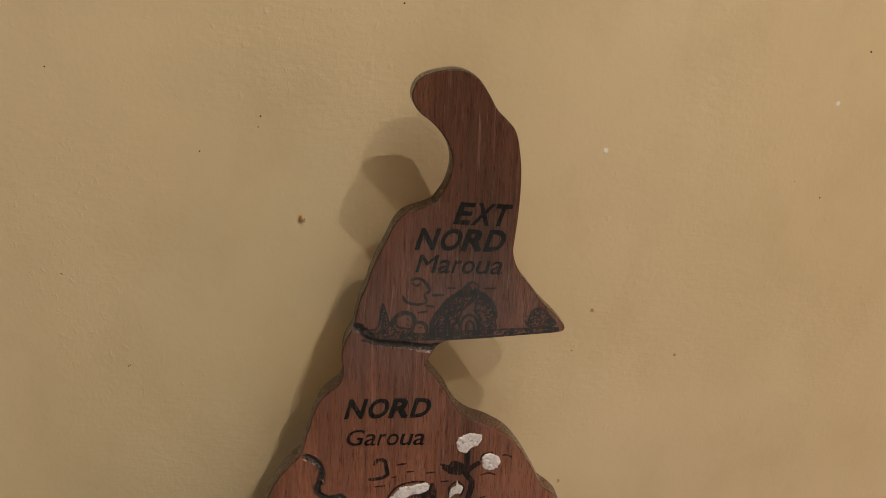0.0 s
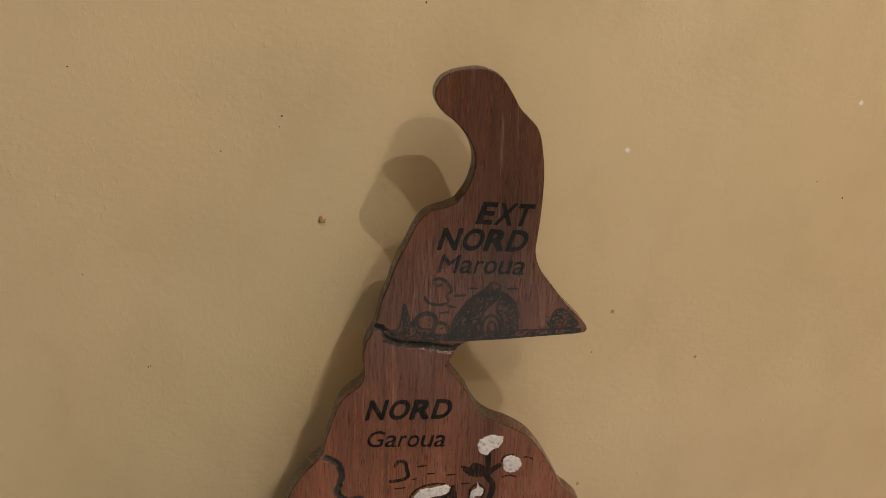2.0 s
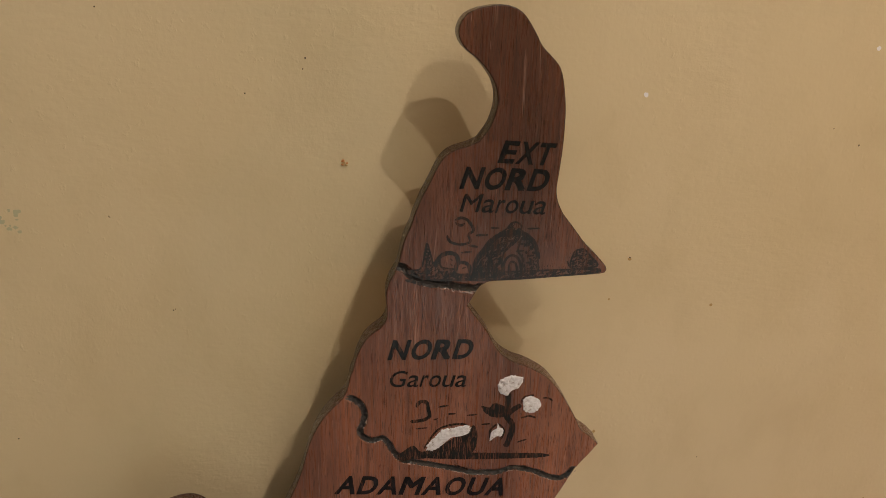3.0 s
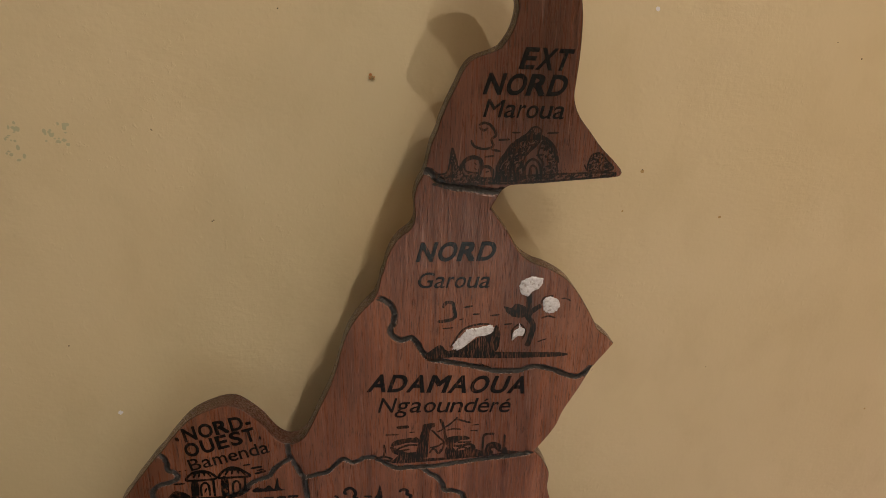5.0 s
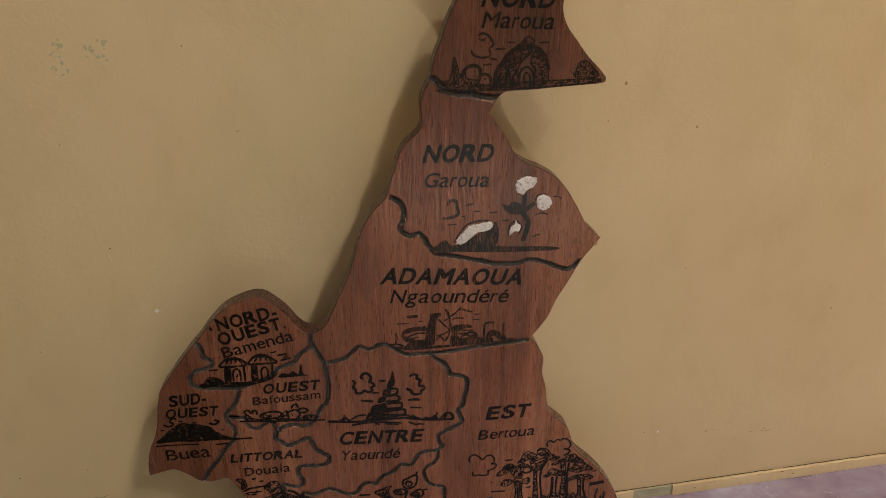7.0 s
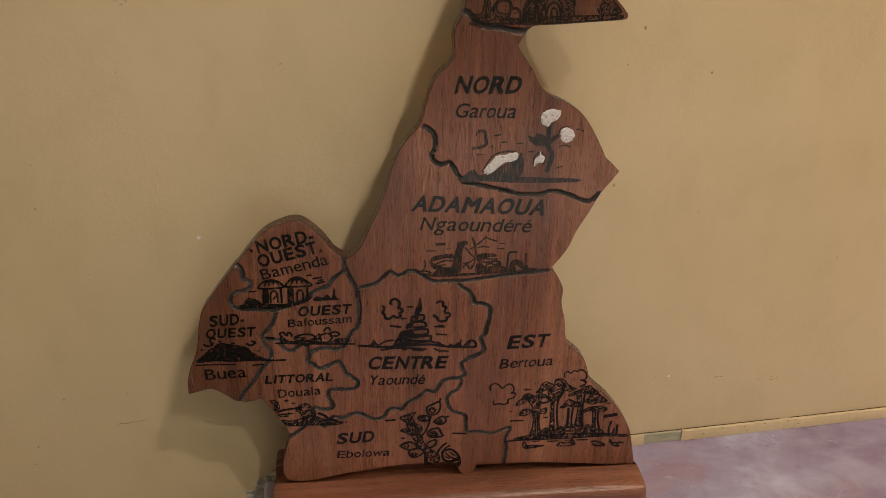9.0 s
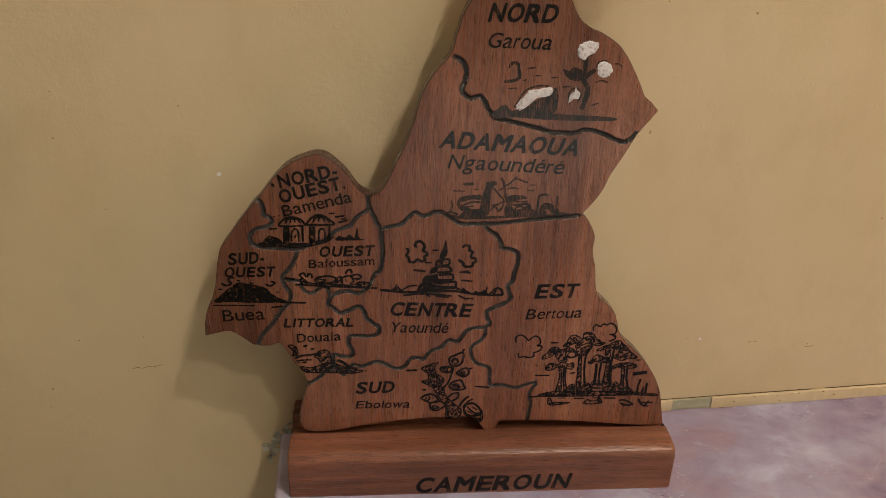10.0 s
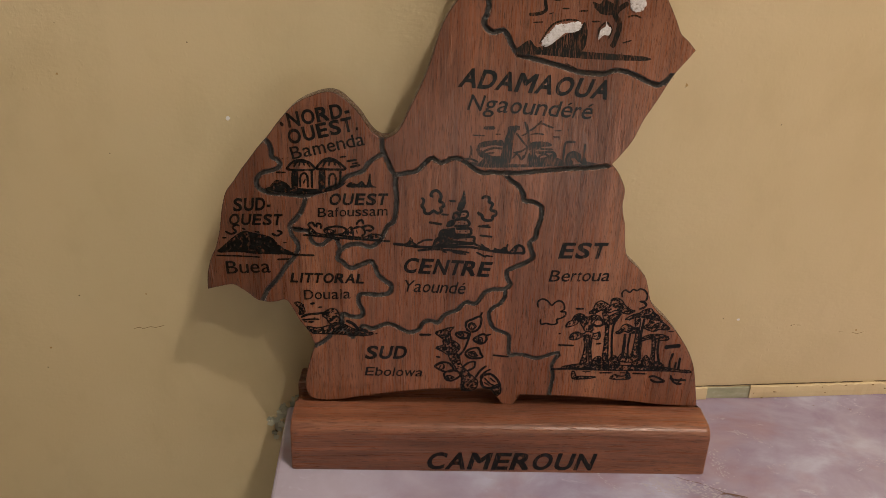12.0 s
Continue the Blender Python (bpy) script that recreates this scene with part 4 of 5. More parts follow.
d.line(0.4, [(-152.2, 222.6), (-150.8, 222.7)])
d.line(0.4, [(-148.9, 223.1), (-147.5, 223.5)])
d.done()

d = Drawing("bush_drawing", "small bushes and a spiky plant drawn in black ink", ink)
d.fill([(-111, 204.9), (-108, 208.4), (-104.3, 207), (-100.7, 209.4), (-97.7, 206.8), (-95.5, 214.8), (-94.4, 206.9), (-91.1, 205.4), (-100.7, 204.8)])
d.done()

d = Drawing("mountain_drawing", "a dark mountain drawn in black ink", ink)
d.fill([(-197.7, 158.1), (-194.5, 160.7), (-189.3, 165.7), (-184.2, 169.9), (-178.7, 172.8), (-174, 171.7), (-166.6, 170.3), (-161.1, 168.4), (-156.8, 163.7), (-152.1, 160.1), (-147.3, 157.8), (-148.4, 156.5), (-161.7, 156.2), (-173, 156.3), (-184.3, 157.2), (-196.4, 156.5)])
d.line(0.6, [(-194.1, 167.2), (-190.7, 167.3)])
d.line(0.9, [(-152.2, 156.8), (-142.8, 156.2), (-132.9, 156.1)])
d.line(0.9, [(-191.5, 172.1), (-187.9, 170.2), (-184.4, 171.9), (-186.4, 174.6), (-184.1, 176.7), (-181.5, 175.9)])
d.line(0.7, [(-180.5, 174.4), (-178, 173.6)])
d.line(0.7, [(-172.1, 172.2), (-168.7, 171.9)])
d.line(0.9, [(-160.9, 171.3), (-157.3, 169.7), (-154.2, 172.2), (-157.5, 173.4)])
d.line(0.6, [(-198.8, 154.4), (-184.5, 154.4), (-169.4, 153.9)])
d.line(0.7, [(-158.1, 152.5), (-149.7, 153.2)])
d.line(0.5, [(-153.8, 164.6), (-151.1, 165)])
d.done()

d = Drawing("hill_drawing", "hills and bushes drawn in black ink", ink, 0.2)
d.line(0.9, [(-147.3, 176), (-139.8, 175)])
d.fill([(-135.3, 176.3), (-130.9, 172.4), (-125.3, 171.4), (-119.7, 170.3), (-116, 167.6), (-123.5, 169.4), (-134.7, 170.7)])
d.line(0.8, [(-140.4, 170.6), (-131, 170.4), (-116, 169.2), (-100.9, 168.4), (-82, 167.6)])
d.line(0.9, [(-134.6, 175.6), (-136.4, 178.3), (-133.7, 179.6), (-131.9, 176.4)])
d.line(0.9, [(-130.8, 176.1), (-130.8, 178.9), (-128.1, 178.5), (-128.2, 175.3)])
d.line(0.9, [(-126, 175.4), (-119.6, 177.2), (-114, 176.9), (-111.4, 175), (-114, 172.1), (-119.7, 171.5), (-124.2, 172.6)])
d.fill([(-126, 175), (-119.6, 174.3), (-120.4, 171.9), (-124.9, 172.6)])
d.fill([(-111.8, 170.1), (-110.6, 175), (-107.6, 177.1), (-106.9, 170.6)])
d.line(0.9, [(-106.9, 175.9), (-102.7, 177.6), (-99.7, 176.1), (-99, 172.9), (-101.6, 170.4)])
d.line(0.9, [(-100.8, 177.3), (-96.3, 178.6), (-93.3, 176.6), (-95.2, 175), (-98.6, 175.3)])
d.line(0.9, [(-104.6, 178.8), (-103.1, 181.6), (-100.8, 182.1), (-99.7, 179.3)])
d.fill([(-115.9, 171.2), (-108.4, 169.8), (-88.8, 168.7), (-88.8, 171.9), (-95.2, 172.2), (-100.9, 170)])
d.line(0.5, [(-118.9, 175.6), (-118.2, 172.8)])
d.line(0.5, [(-104.6, 175.1), (-103.9, 172.7)])
d.done()

d = Drawing("tower_drawing", "a stepped tower and two clouds drawn in black ink", ink)
d.line(1.2, [(-61.9, 198.9), (-60.3, 197.7), (-60.6, 195), (-61.4, 193.4), (-59.8, 191.1), (-59.4, 188.7), (-56.4, 188), (-53.4, 190.1), (-50.8, 188.5), (-48.2, 189.8), (-49, 192.2), (-46.8, 193.8), (-48, 196.1), (-49.9, 196.8), (-48.9, 199.6), (-49.7, 202.3), (-52, 204.2), (-54.6, 203.3), (-55.6, 201), (-54.1, 199.5)])
d.line(1.2, [(-22, 199.2), (-20.3, 200.8), (-17.2, 200.1), (-17.1, 197.3), (-14.8, 196.2), (-15.4, 193.8), (-15.6, 191.5), (-12.6, 190.8), (-12.1, 188.4), (-14.2, 187.1), (-14.1, 185.1), (-17.8, 184.2), (-20.5, 185.4), (-21.4, 187.7), (-23.8, 189.3), (-23.5, 190.5)])
d.fill([(-33.9, 205.5), (-32.9, 199.7), (-32.6, 194.6), (-35.1, 190.2), (-38.1, 190.9), (-37.5, 194.8), (-35.5, 199.6)])
d.line(0.5, [(-34.1, 201.6), (-34.6, 197.3)])
d.fill([(-40.6, 188.4), (-39.6, 190), (-35.8, 190.5), (-35, 189), (-36.4, 185.4), (-40.9, 184.8)])
d.line(1.0, [(-36.6, 189.7), (-31.7, 190.2), (-30.8, 187.9), (-31.9, 185.9), (-37.1, 184.9)])
d.fill([(-44.8, 180.3), (-43.4, 183.2), (-39.7, 184.5), (-38.5, 183.3), (-39.9, 180.1), (-44, 178.7)])
d.line(1.1, [(-39.7, 184.1), (-32.6, 184.7), (-29.8, 182.7), (-30.5, 180.3), (-39.5, 179.7)])
d.fill([(-49.9, 173.7), (-48.1, 177), (-43.6, 177.9), (-39.1, 178.5), (-38.2, 174.9), (-33.5, 172.5), (-40.3, 171.6), (-49.4, 171.3)])
d.line(1.1, [(-38.3, 177.7), (-29.3, 178.3), (-28, 176.3), (-29, 173.9), (-38.9, 173.6)])
d.fill([(-53.8, 165.5), (-52.4, 169.6), (-48.7, 172.6), (-41.9, 173.1), (-39.9, 169.5), (-40.5, 166.6), (-47.7, 164.8), (-58.4, 164.1)])
d.line(1.1, [(-40.3, 171.1), (-26.7, 172.3), (-25.8, 169.9), (-26.5, 167.8), (-40.6, 168.7)])
d.line(0.9, [(-51.5, 164.3), (-40.1, 166.2), (-25.7, 167.4)])
d.line(0.5, [(-37, 182.1), (-35.9, 182.2)])
d.line(0.5, [(-33.2, 181.8), (-32.1, 181.9)])
d.line(0.5, [(-36, 175.7), (-34.8, 175.8)])
d.line(0.5, [(-32.2, 176.2), (-31, 175.9)])
d.line(0.5, [(-34.2, 188.2), (-32.7, 187.8)])
d.line(0.5, [(-37.2, 170), (-35.7, 170)])
d.line(0.5, [(-31.9, 170.1), (-30.4, 170.2)])
d.fill([(-73.6, 165.4), (-69.9, 167.9), (-68.4, 171.2), (-66.4, 168), (-63.7, 164.4)])
d.line(1.1, [(-80.1, 166), (-73.6, 165.4), (-61, 164.1), (-43.9, 164.5), (-28.6, 164.9), (-20.9, 163.9), (-13.1, 162.4), (-1.5, 161.5), (9.2, 161.3)])
d.line(0.8, [(-64.1, 166), (-59.2, 169), (-53.2, 169.6)])
d.line(0.9, [(-25.7, 167.4), (-21, 165.5), (-14.7, 163.2)])
d.line(0.8, [(-21.1, 167.6), (-16.3, 163.1)])
d.fill([(-1.5, 160.6), (-0.2, 164), (2.4, 166.1), (4.7, 166.2), (3.7, 163.2), (2.4, 160.7)])
d.line(1.1, [(1.3, 164.8), (4.6, 167), (7.8, 165.4), (8.9, 160.9)])
d.fill([(-13.1, 161.6), (-11, 164.5), (-7.9, 163.8), (-4.9, 165.9), (-2.5, 163.9), (-2.7, 161)])
d.line(0.8, [(-3.9, 161.8), (-2.8, 168)])
d.line(0.8, [(-8.5, 161.7), (-11.8, 164.9)])
d.line(0.9, [(-63.6, 161.5), (-51.5, 162.7), (-40, 162.1), (-28.4, 160.8)])
d.line(0.8, [(-47.6, 162.4), (-43.7, 160.4)])
d.line(0.8, [(-39.9, 160.9), (-30.3, 159.5)])
d.line(0.8, [(-23.8, 161.3), (-16.7, 157.7)])
d.line(0.7, [(-17.6, 159), (-12.1, 158.3)])
d.line(1.0, [(-56.6, 182), (-47.5, 180.7)])
d.line(0.8, [(-48.5, 187.8), (-43.2, 187.6)])
d.line(0.8, [(-43.6, 197.4), (-38.7, 197.1)])
d.line(0.8, [(-23.7, 180.1), (-14.9, 179.5)])
d.line(0.7, [(-21, 180.6), (-15.8, 181.1)])
d.line(0.8, [(-22.2, 173.6), (-13.4, 172.7)])
d.done()

d = Drawing("tree_drawing", "tall forest trees and clouds drawn in black ink", ink, 0.1)
d.line(0.75, [(21.9, 120.5), (21.2, 124.5), (23, 126.7), (25.7, 127.2), (28.7, 125.1), (31.3, 122.5), (33.4, 124.8), (36.5, 126.2), (39.5, 124), (40.3, 119.7), (38.1, 117.8), (41.3, 117.5), (41.6, 114.8), (38.6, 112.5), (35.9, 111.5), (36.1, 108.4), (32.6, 107.4), (28.5, 108.2), (25, 107.7), (24.2, 111.7)])
d.line(0.75, [(80.2, 129.8), (79.7, 133.7), (81.9, 135.5), (84.9, 133.9), (87, 136.1), (89.9, 135.3), (91.7, 136.6), (94.9, 135.8), (97.3, 132.8), (97.5, 128.9), (95.7, 127.1), (92.5, 127)])
d.line(1.0, [(92.5, 127), (95.4, 126.7), (97.7, 124.5), (96.4, 122.3), (93, 120.9)])
d.fill([(42.8, 105.9), (43.7, 109), (46.7, 111.3), (48, 114.5), (51, 116.4), (54.7, 115.5), (55.4, 112.9), (52.3, 111.5), (50.2, 108.3), (46.4, 106.4)])
d.fill([(54.1, 113.3), (58.5, 114.3), (61.5, 115.7), (65.6, 114.9), (67.6, 111.8), (63.6, 111.7), (62, 107.6), (62.1, 103.1), (57.3, 102.6), (54.5, 106.6), (52.5, 110.1)])
d.line(1.1, [(64.9, 114), (68.4, 111.4), (68.8, 108.3), (64.9, 106.8), (61.9, 108.5)])
d.fill([(46.2, 96.4), (47.4, 100.1), (50.5, 102), (55.1, 100.7), (58.9, 102.6), (64, 100.9), (67, 102.3), (68.2, 99.2), (66.9, 96.4), (61.9, 97.2), (55.4, 98), (50.7, 95.6)])
d.fill([(56.7, 97.1), (58.4, 96.2), (59.6, 84.7), (60, 77.2), (56, 76.7), (57.3, 83.3), (57.8, 90.7)])
d.fill([(60.4, 96.7), (62.4, 96.3), (62.5, 88), (64.5, 77.8), (62.5, 77.3)])
d.line(0.6, [(59.4, 93.9), (60.8, 77.7)])
d.fill([(58.1, 117.4), (60.6, 120.1), (62.1, 124.6), (65.4, 126.8), (69.6, 125.2), (72.6, 123.5), (72.9, 127.9), (76.7, 129.3), (80.5, 127.2), (83, 123.7), (87.4, 120.3), (90.4, 119.5), (85.4, 117.1), (77.1, 119.6), (72.5, 117.7), (66.7, 119.4), (62.2, 117.1)])
d.line(1.0, [(78.7, 125.8), (82.1, 121.5)])
d.fill([(67.8, 117.2), (71.1, 116.4), (73.2, 111.9), (73.7, 101.1), (75.4, 79.4), (72.1, 79.8), (71.6, 94.2), (71.1, 105.6)])
d.line(1.0, [(81, 117.5), (78.4, 112.5), (76.6, 107.5), (76.7, 96.6), (78.7, 80)])
d.fill([(72.6, 113.3), (75.1, 116.5), (80.1, 117.9), (77.1, 112.9), (74.8, 108.4)])
d.fill([(78.8, 102.1), (81.4, 104), (82.7, 107.2), (85.7, 109.1), (89.5, 107.4), (93.5, 105.2), (95.9, 102.5), (89.8, 101.9), (84.8, 103.2), (81.8, 101.3)])
d.line(1.3, [(85.8, 101.4), (86.2, 92.2), (85.9, 81.1)])
d.line(0.9, [(89.5, 101.5), (89, 92.3), (90.1, 81.1)])
d.fill([(84.4, 112.7), (88.4, 115.9), (93.4, 117.8), (97, 120.5), (101.7, 121.5), (104, 118.8), (106, 116.4), (104, 114), (98.7, 114.3), (93.8, 115.1), (88.4, 113.2)])
d.fill([(99.4, 115.2), (104.6, 118.5), (105.2, 118), (109, 114.3), (106.2, 112.7)])
d.fill([(91.5, 114.2), (95.3, 112.9), (95.6, 101.6), (96.8, 89.7), (98.5, 79.9), (92.7, 80.3), (93.1, 92.4), (93.4, 102.5)])
d.line(1.1, [(98, 113.9), (97.3, 103.9), (97.4, 97.1), (99.2, 80.4)])
d.fill([(98.5, 107.1), (101.3, 109.9), (102.8, 113.5), (107.6, 114.1), (111, 111.4), (113.8, 109.3), (117, 106.2), (115.4, 105.2), (109.7, 105.1), (105.9, 103.7), (101.2, 104.9)])
d.fill([(98.4, 95.7), (99.2, 98.9), (103.8, 100.9), (110.3, 101.5), (115.3, 100.2), (117.8, 97.5), (112.6, 96.5), (108.3, 98.2), (102.7, 97.2)])
d.fill([(105.8, 98.2), (108.4, 97.3), (109.2, 85.8), (109.7, 76.9), (106.2, 78.2), (107, 87.1)])
d.line(1.0, [(110.8, 97.4), (111.1, 87.2), (113.7, 77.9)])
d.fill([(83.3, 79.1), (84, 83.8), (87, 85.8), (90.6, 83), (93.7, 78.4)])
d.fill([(65, 76.9), (66.2, 81.1), (69.3, 82.6), (72.1, 79.8), (76.2, 79.9), (79, 83.7), (82.7, 81), (84.3, 74.4), (70.4, 73.2)])
d.fill([(93.8, 77.5), (96.8, 80.4), (100.2, 79.5), (102.8, 84.2), (105.8, 80.5), (105.8, 74.9), (95, 74.7)])
d.fill([(108.4, 74), (109.5, 78.3), (113.5, 78.8), (117.4, 75.1), (116.8, 73.2)])
d.fill([(43.9, 73.6), (57.7, 76.2), (70.1, 75.6), (90.8, 75.5), (115.8, 74.6), (128.6, 72.5), (136.8, 71.9), (137, 70.2), (120.4, 71.4), (87.2, 71.2), (66.5, 71.2), (45.7, 71.7)])
d.line(0.9, [(35.1, 71), (45.7, 71.7), (66.4, 72.2)])
d.fill([(51.5, 63.8), (50.9, 69.5), (52.6, 69.5), (54.2, 65.7), (58.7, 65.8), (68.4, 65.1), (59, 63.4)])
d.fill([(79.3, 64.3), (82.2, 67.7), (86.1, 66.4), (90.2, 67), (91, 70.3), (93.9, 64.6), (86.1, 63.5)])
d.line(1.0, [(107.5, 65.9), (111.1, 66.9), (116.4, 64.6), (119.3, 62.3), (112.6, 62.1), (108.9, 64.5)])
d.line(0.9, [(123, 65.7), (128.3, 63.9), (135.8, 64)])
d.line(0.9, [(123.4, 68.1), (126.9, 61.9), (133, 60.6)])
d.line(0.8, [(128.9, 59.6), (132.2, 65.9)])
d.line(1.0, [(122, 71.9), (121.4, 79), (122.7, 86.5)])
d.line(0.9, [(125.4, 72), (125.9, 79.1)])
d.line(1.0, [(128.3, 72), (128.2, 82.9)])
d.line(0.8, [(38.6, 91.2), (50, 91)])
d.line(0.8, [(65.7, 92.7), (69.7, 93.2)])
d.line(1.9, [(115.5, 91), (127.1, 92.7)])
d.line(0.8, [(48.2, 120.3), (54.2, 120.4)])
d.line(0.7, [(70.9, 68.9), (80, 69.1)])
d.line(0.7, [(95, 69), (105, 68.7)])
d.line(0.5, [(58.3, 69.6), (64.5, 69.8)])
d.line(0.5, [(85.8, 69.2), (89.9, 69.3)])
d.line(0.6, [(116.4, 103.9), (120.5, 104)])
d.line(0.7, [(38.1, 100.3), (39.7, 100.4)])
d.dots(42, 138, 69.6, 68.6, 30)
d.done()

d = Drawing("cocoa_drawing", "a leafy branch with a pod drawn in black ink", ink, 0.12)
d.fill([(-49.1, 98.8), (-43.6, 101.7), (-36.9, 103.6), (-39.1, 99.5), (-37.6, 91.4), (-42.1, 93.1)])
d.fill([(-48.7, 87), (-43.5, 89.4), (-43.7, 93.1), (-37.2, 93.2), (-31.8, 88.7), (-33.2, 84.1), (-38.8, 81.2), (-43.8, 83.9)])
d.fill([(-39.6, 81.7), (-32.7, 81.8), (-29.9, 73.5), (-23.9, 66.5), (-17.4, 59.5), (-19.9, 52.7), (-28.6, 52.5), (-29.5, 62.6), (-34.3, 71)])
d.line(0.9, [(-49.5, 71.6), (-44.7, 75), (-38.5, 74.2), (-35.5, 68.6), (-42.4, 67.6), (-49.5, 71.6)])
d.fill([(-48.6, 71.7), (-43.8, 74.1), (-42.1, 70.9), (-44.5, 69.4)])
d.line(0.9, [(-40.9, 60.5), (-41.9, 66.1), (-36.3, 68.6), (-29.6, 65.4), (-35.9, 60.1), (-40.9, 60.5)])
d.fill([(-40.9, 60.9), (-39.4, 64.3), (-34.8, 62.5)])
d.line(1.0, [(-28.1, 103.4), (-27.9, 107.9), (-24, 110.2), (-18.1, 112.5), (-17.8, 105.9), (-20.7, 101.3), (-25.5, 100.7), (-28.1, 103.4)])
d.fill([(-26.5, 105.2), (-24.3, 107.5), (-20.9, 104.9), (-24, 102.1)])
d.line(1.0, [(-35.5, 98.7), (-31.5, 100.1), (-26.2, 98.9), (-27.3, 95.2), (-32.5, 95.6), (-35.5, 98.7)])
d.fill([(-33.5, 98.7), (-30.3, 99.3), (-29.3, 96.1)])
d.line(1.0, [(-22.8, 94), (-18.1, 97.7), (-14.2, 98.3), (-13.1, 93.7), (-17, 90.9), (-22.8, 94)])
d.fill([(-20.4, 94.5), (-16.4, 95.9), (-16.2, 91.8)])
d.line(1.0, [(-27.9, 82.8), (-24.8, 86.1), (-18.8, 87.6), (-16.6, 83.1), (-15.2, 79.9), (-21.2, 78.8), (-25.3, 79.6), (-27.9, 82.8)])
d.fill([(-25.5, 83.3), (-21.5, 84.4), (-19.3, 80.7), (-23.7, 80.6)])
d.line(0.9, [(-33.4, 79.5), (-28.8, 85.1), (-26, 93.5), (-24.7, 99.8)])
d.line(0.8, [(-18.9, 111.6), (-17.1, 116.1)])
d.line(0.8, [(-14.1, 97.4), (-9.8, 98.8)])
d.line(0.9, [(-29, 71.1), (-25.1, 75), (-20.3, 76), (-20.8, 71.3), (-25.6, 68.4)])
d.line(1.2, [(-15.4, 61), (-13.5, 64.8), (-8.2, 65.9), (-3, 61.2), (-1.4, 56), (-6.7, 54.4), (-13, 55.3), (-15.4, 61)])
d.line(0.7, [(-12.6, 62.9), (-8.6, 58.2), (-4.8, 56.4)])
d.line(0.7, [(-12.8, 59.1), (-8.5, 56.3)])
d.line(0.7, [(-8.9, 63), (-4.5, 59.3)])
d.line(1.0, [(-20.3, 60.9), (-15.8, 69), (-11.5, 72.9)])
d.line(0.8, [(-16.3, 62.9), (-12.4, 67.7), (-8.5, 70.1)])
d.fill([(-7.5, 54.4), (-1.9, 57.4), (0.1, 51.7), (-2.2, 48.2), (-5.7, 51.5)])
d.line(1.0, [(-61, 97.2), (-52.2, 97.4)])
d.line(0.9, [(-48.5, 79.6), (-45.2, 79.2)])
d.line(0.8, [(-7.9, 81.9), (3.9, 80.7)])
d.done()

d = Drawing("boat_drawing", "a boat on water drawn in black ink", ink, 0.1)
d.fill([(-139.7, 101.8), (-132.2, 101), (-125, 103), (-117.1, 105.4), (-105.3, 100.3), (-93.4, 97.4), (-101.3, 95.4), (-117.2, 96.4), (-132.3, 96.5), (-136.2, 97.4)])
d.fill([(-128.8, 110.9), (-125.5, 114.9), (-120.8, 116.4), (-117.7, 113.4), (-116.7, 106.7), (-120.2, 104.9), (-123.8, 104.8), (-126.1, 108.7)])
d.line(1.0, [(-143.7, 108.8), (-139.7, 111.1), (-132.7, 112.1), (-125.6, 113.2)])
d.line(0.8, [(-143, 107), (-137.9, 107.6), (-130.8, 107.8)])
d.fill([(-147.6, 120.1), (-144.5, 120.6), (-141.8, 118.1), (-140.9, 112.8), (-144.8, 111.4), (-144.3, 115.8)])
d.line(0.9, [(-141.5, 105.7), (-139.5, 105.8)])
d.line(0.9, [(-138.8, 105.4), (-134.4, 105.9)])
d.line(1.0, [(-137.1, 119.5), (-133.6, 120.4)])
d.line(0.8, [(-131.7, 117), (-128.6, 117.5)])
d.line(1.0, [(-126, 96.7), (-123.5, 101.2), (-117.1, 105)])
d.line(1.3, [(-112.3, 107.3), (-107.2, 104.7), (-104.5, 101.7), (-97.3, 99.1)])
d.line(0.7, [(-134.3, 109.4), (-134.4, 107.7)])
d.line(0.8, [(-91.8, 97.4), (-90.2, 97.5)])
d.done()

d = Drawing("pot_drawing", "clay pots and a small tree in faded ink", faded_ink)
d.line(1.6, [(-23.5, 246.6), (-16, 246.8)])
d.line(0.6, [(-30.5, 241.7), (-22.2, 241.5)])
d.line(0.5, [(-16.1, 242.8), (-12.2, 242.9)])
d.fill([(-8, 246), (-7.8, 247.8), (-3.9, 248.6), (-0.6, 248.4), (-0.8, 245.8), (-2.9, 244.7), (-4.7, 234.7), (-4.7, 224.6), (-11.7, 224.4), (-10.8, 232.6), (-9.4, 240.1), (-8.3, 244.1)])
d.line(2.0, [(-26.4, 232.9), (-24, 236), (-17.6, 237.3), (-10.4, 237.8)])
d.line(1.4, [(-26.8, 233.3), (-24.8, 228.9), (-18.4, 226.8), (-10.4, 226.3)])
d.line(1.0, [(-23.1, 231.2), (-16.6, 233.6), (-10.1, 233.4)])
d.line(0.9, [(-22.2, 229.7), (-15.4, 230.7)])
d.fill([(-21.4, 227.1), (-11.2, 227.4), (-10.1, 222.2), (-24.7, 221.8)])
d.line(0.9, [(-2.5, 243.9), (1.9, 238.6), (5.2, 234.2), (3.5, 227.5)])
d.line(1.0, [(-3.4, 231), (1, 231.9), (4.4, 234.2)])
d.line(1.0, [(-3.8, 227.2), (-1.1, 230.3), (2.1, 226.7), (3.3, 229.7)])
d.line(1.3, [(6.5, 235.7), (5.3, 242.3), (4.1, 247.8), (2.4, 251.4)])
d.line(0.9, [(5.4, 245.3), (8.8, 247.6), (12.2, 250.6), (17.7, 248.9), (21.1, 247.9)])
d.line(0.8, [(6.6, 243.1), (10.9, 244), (15.3, 243.4)])
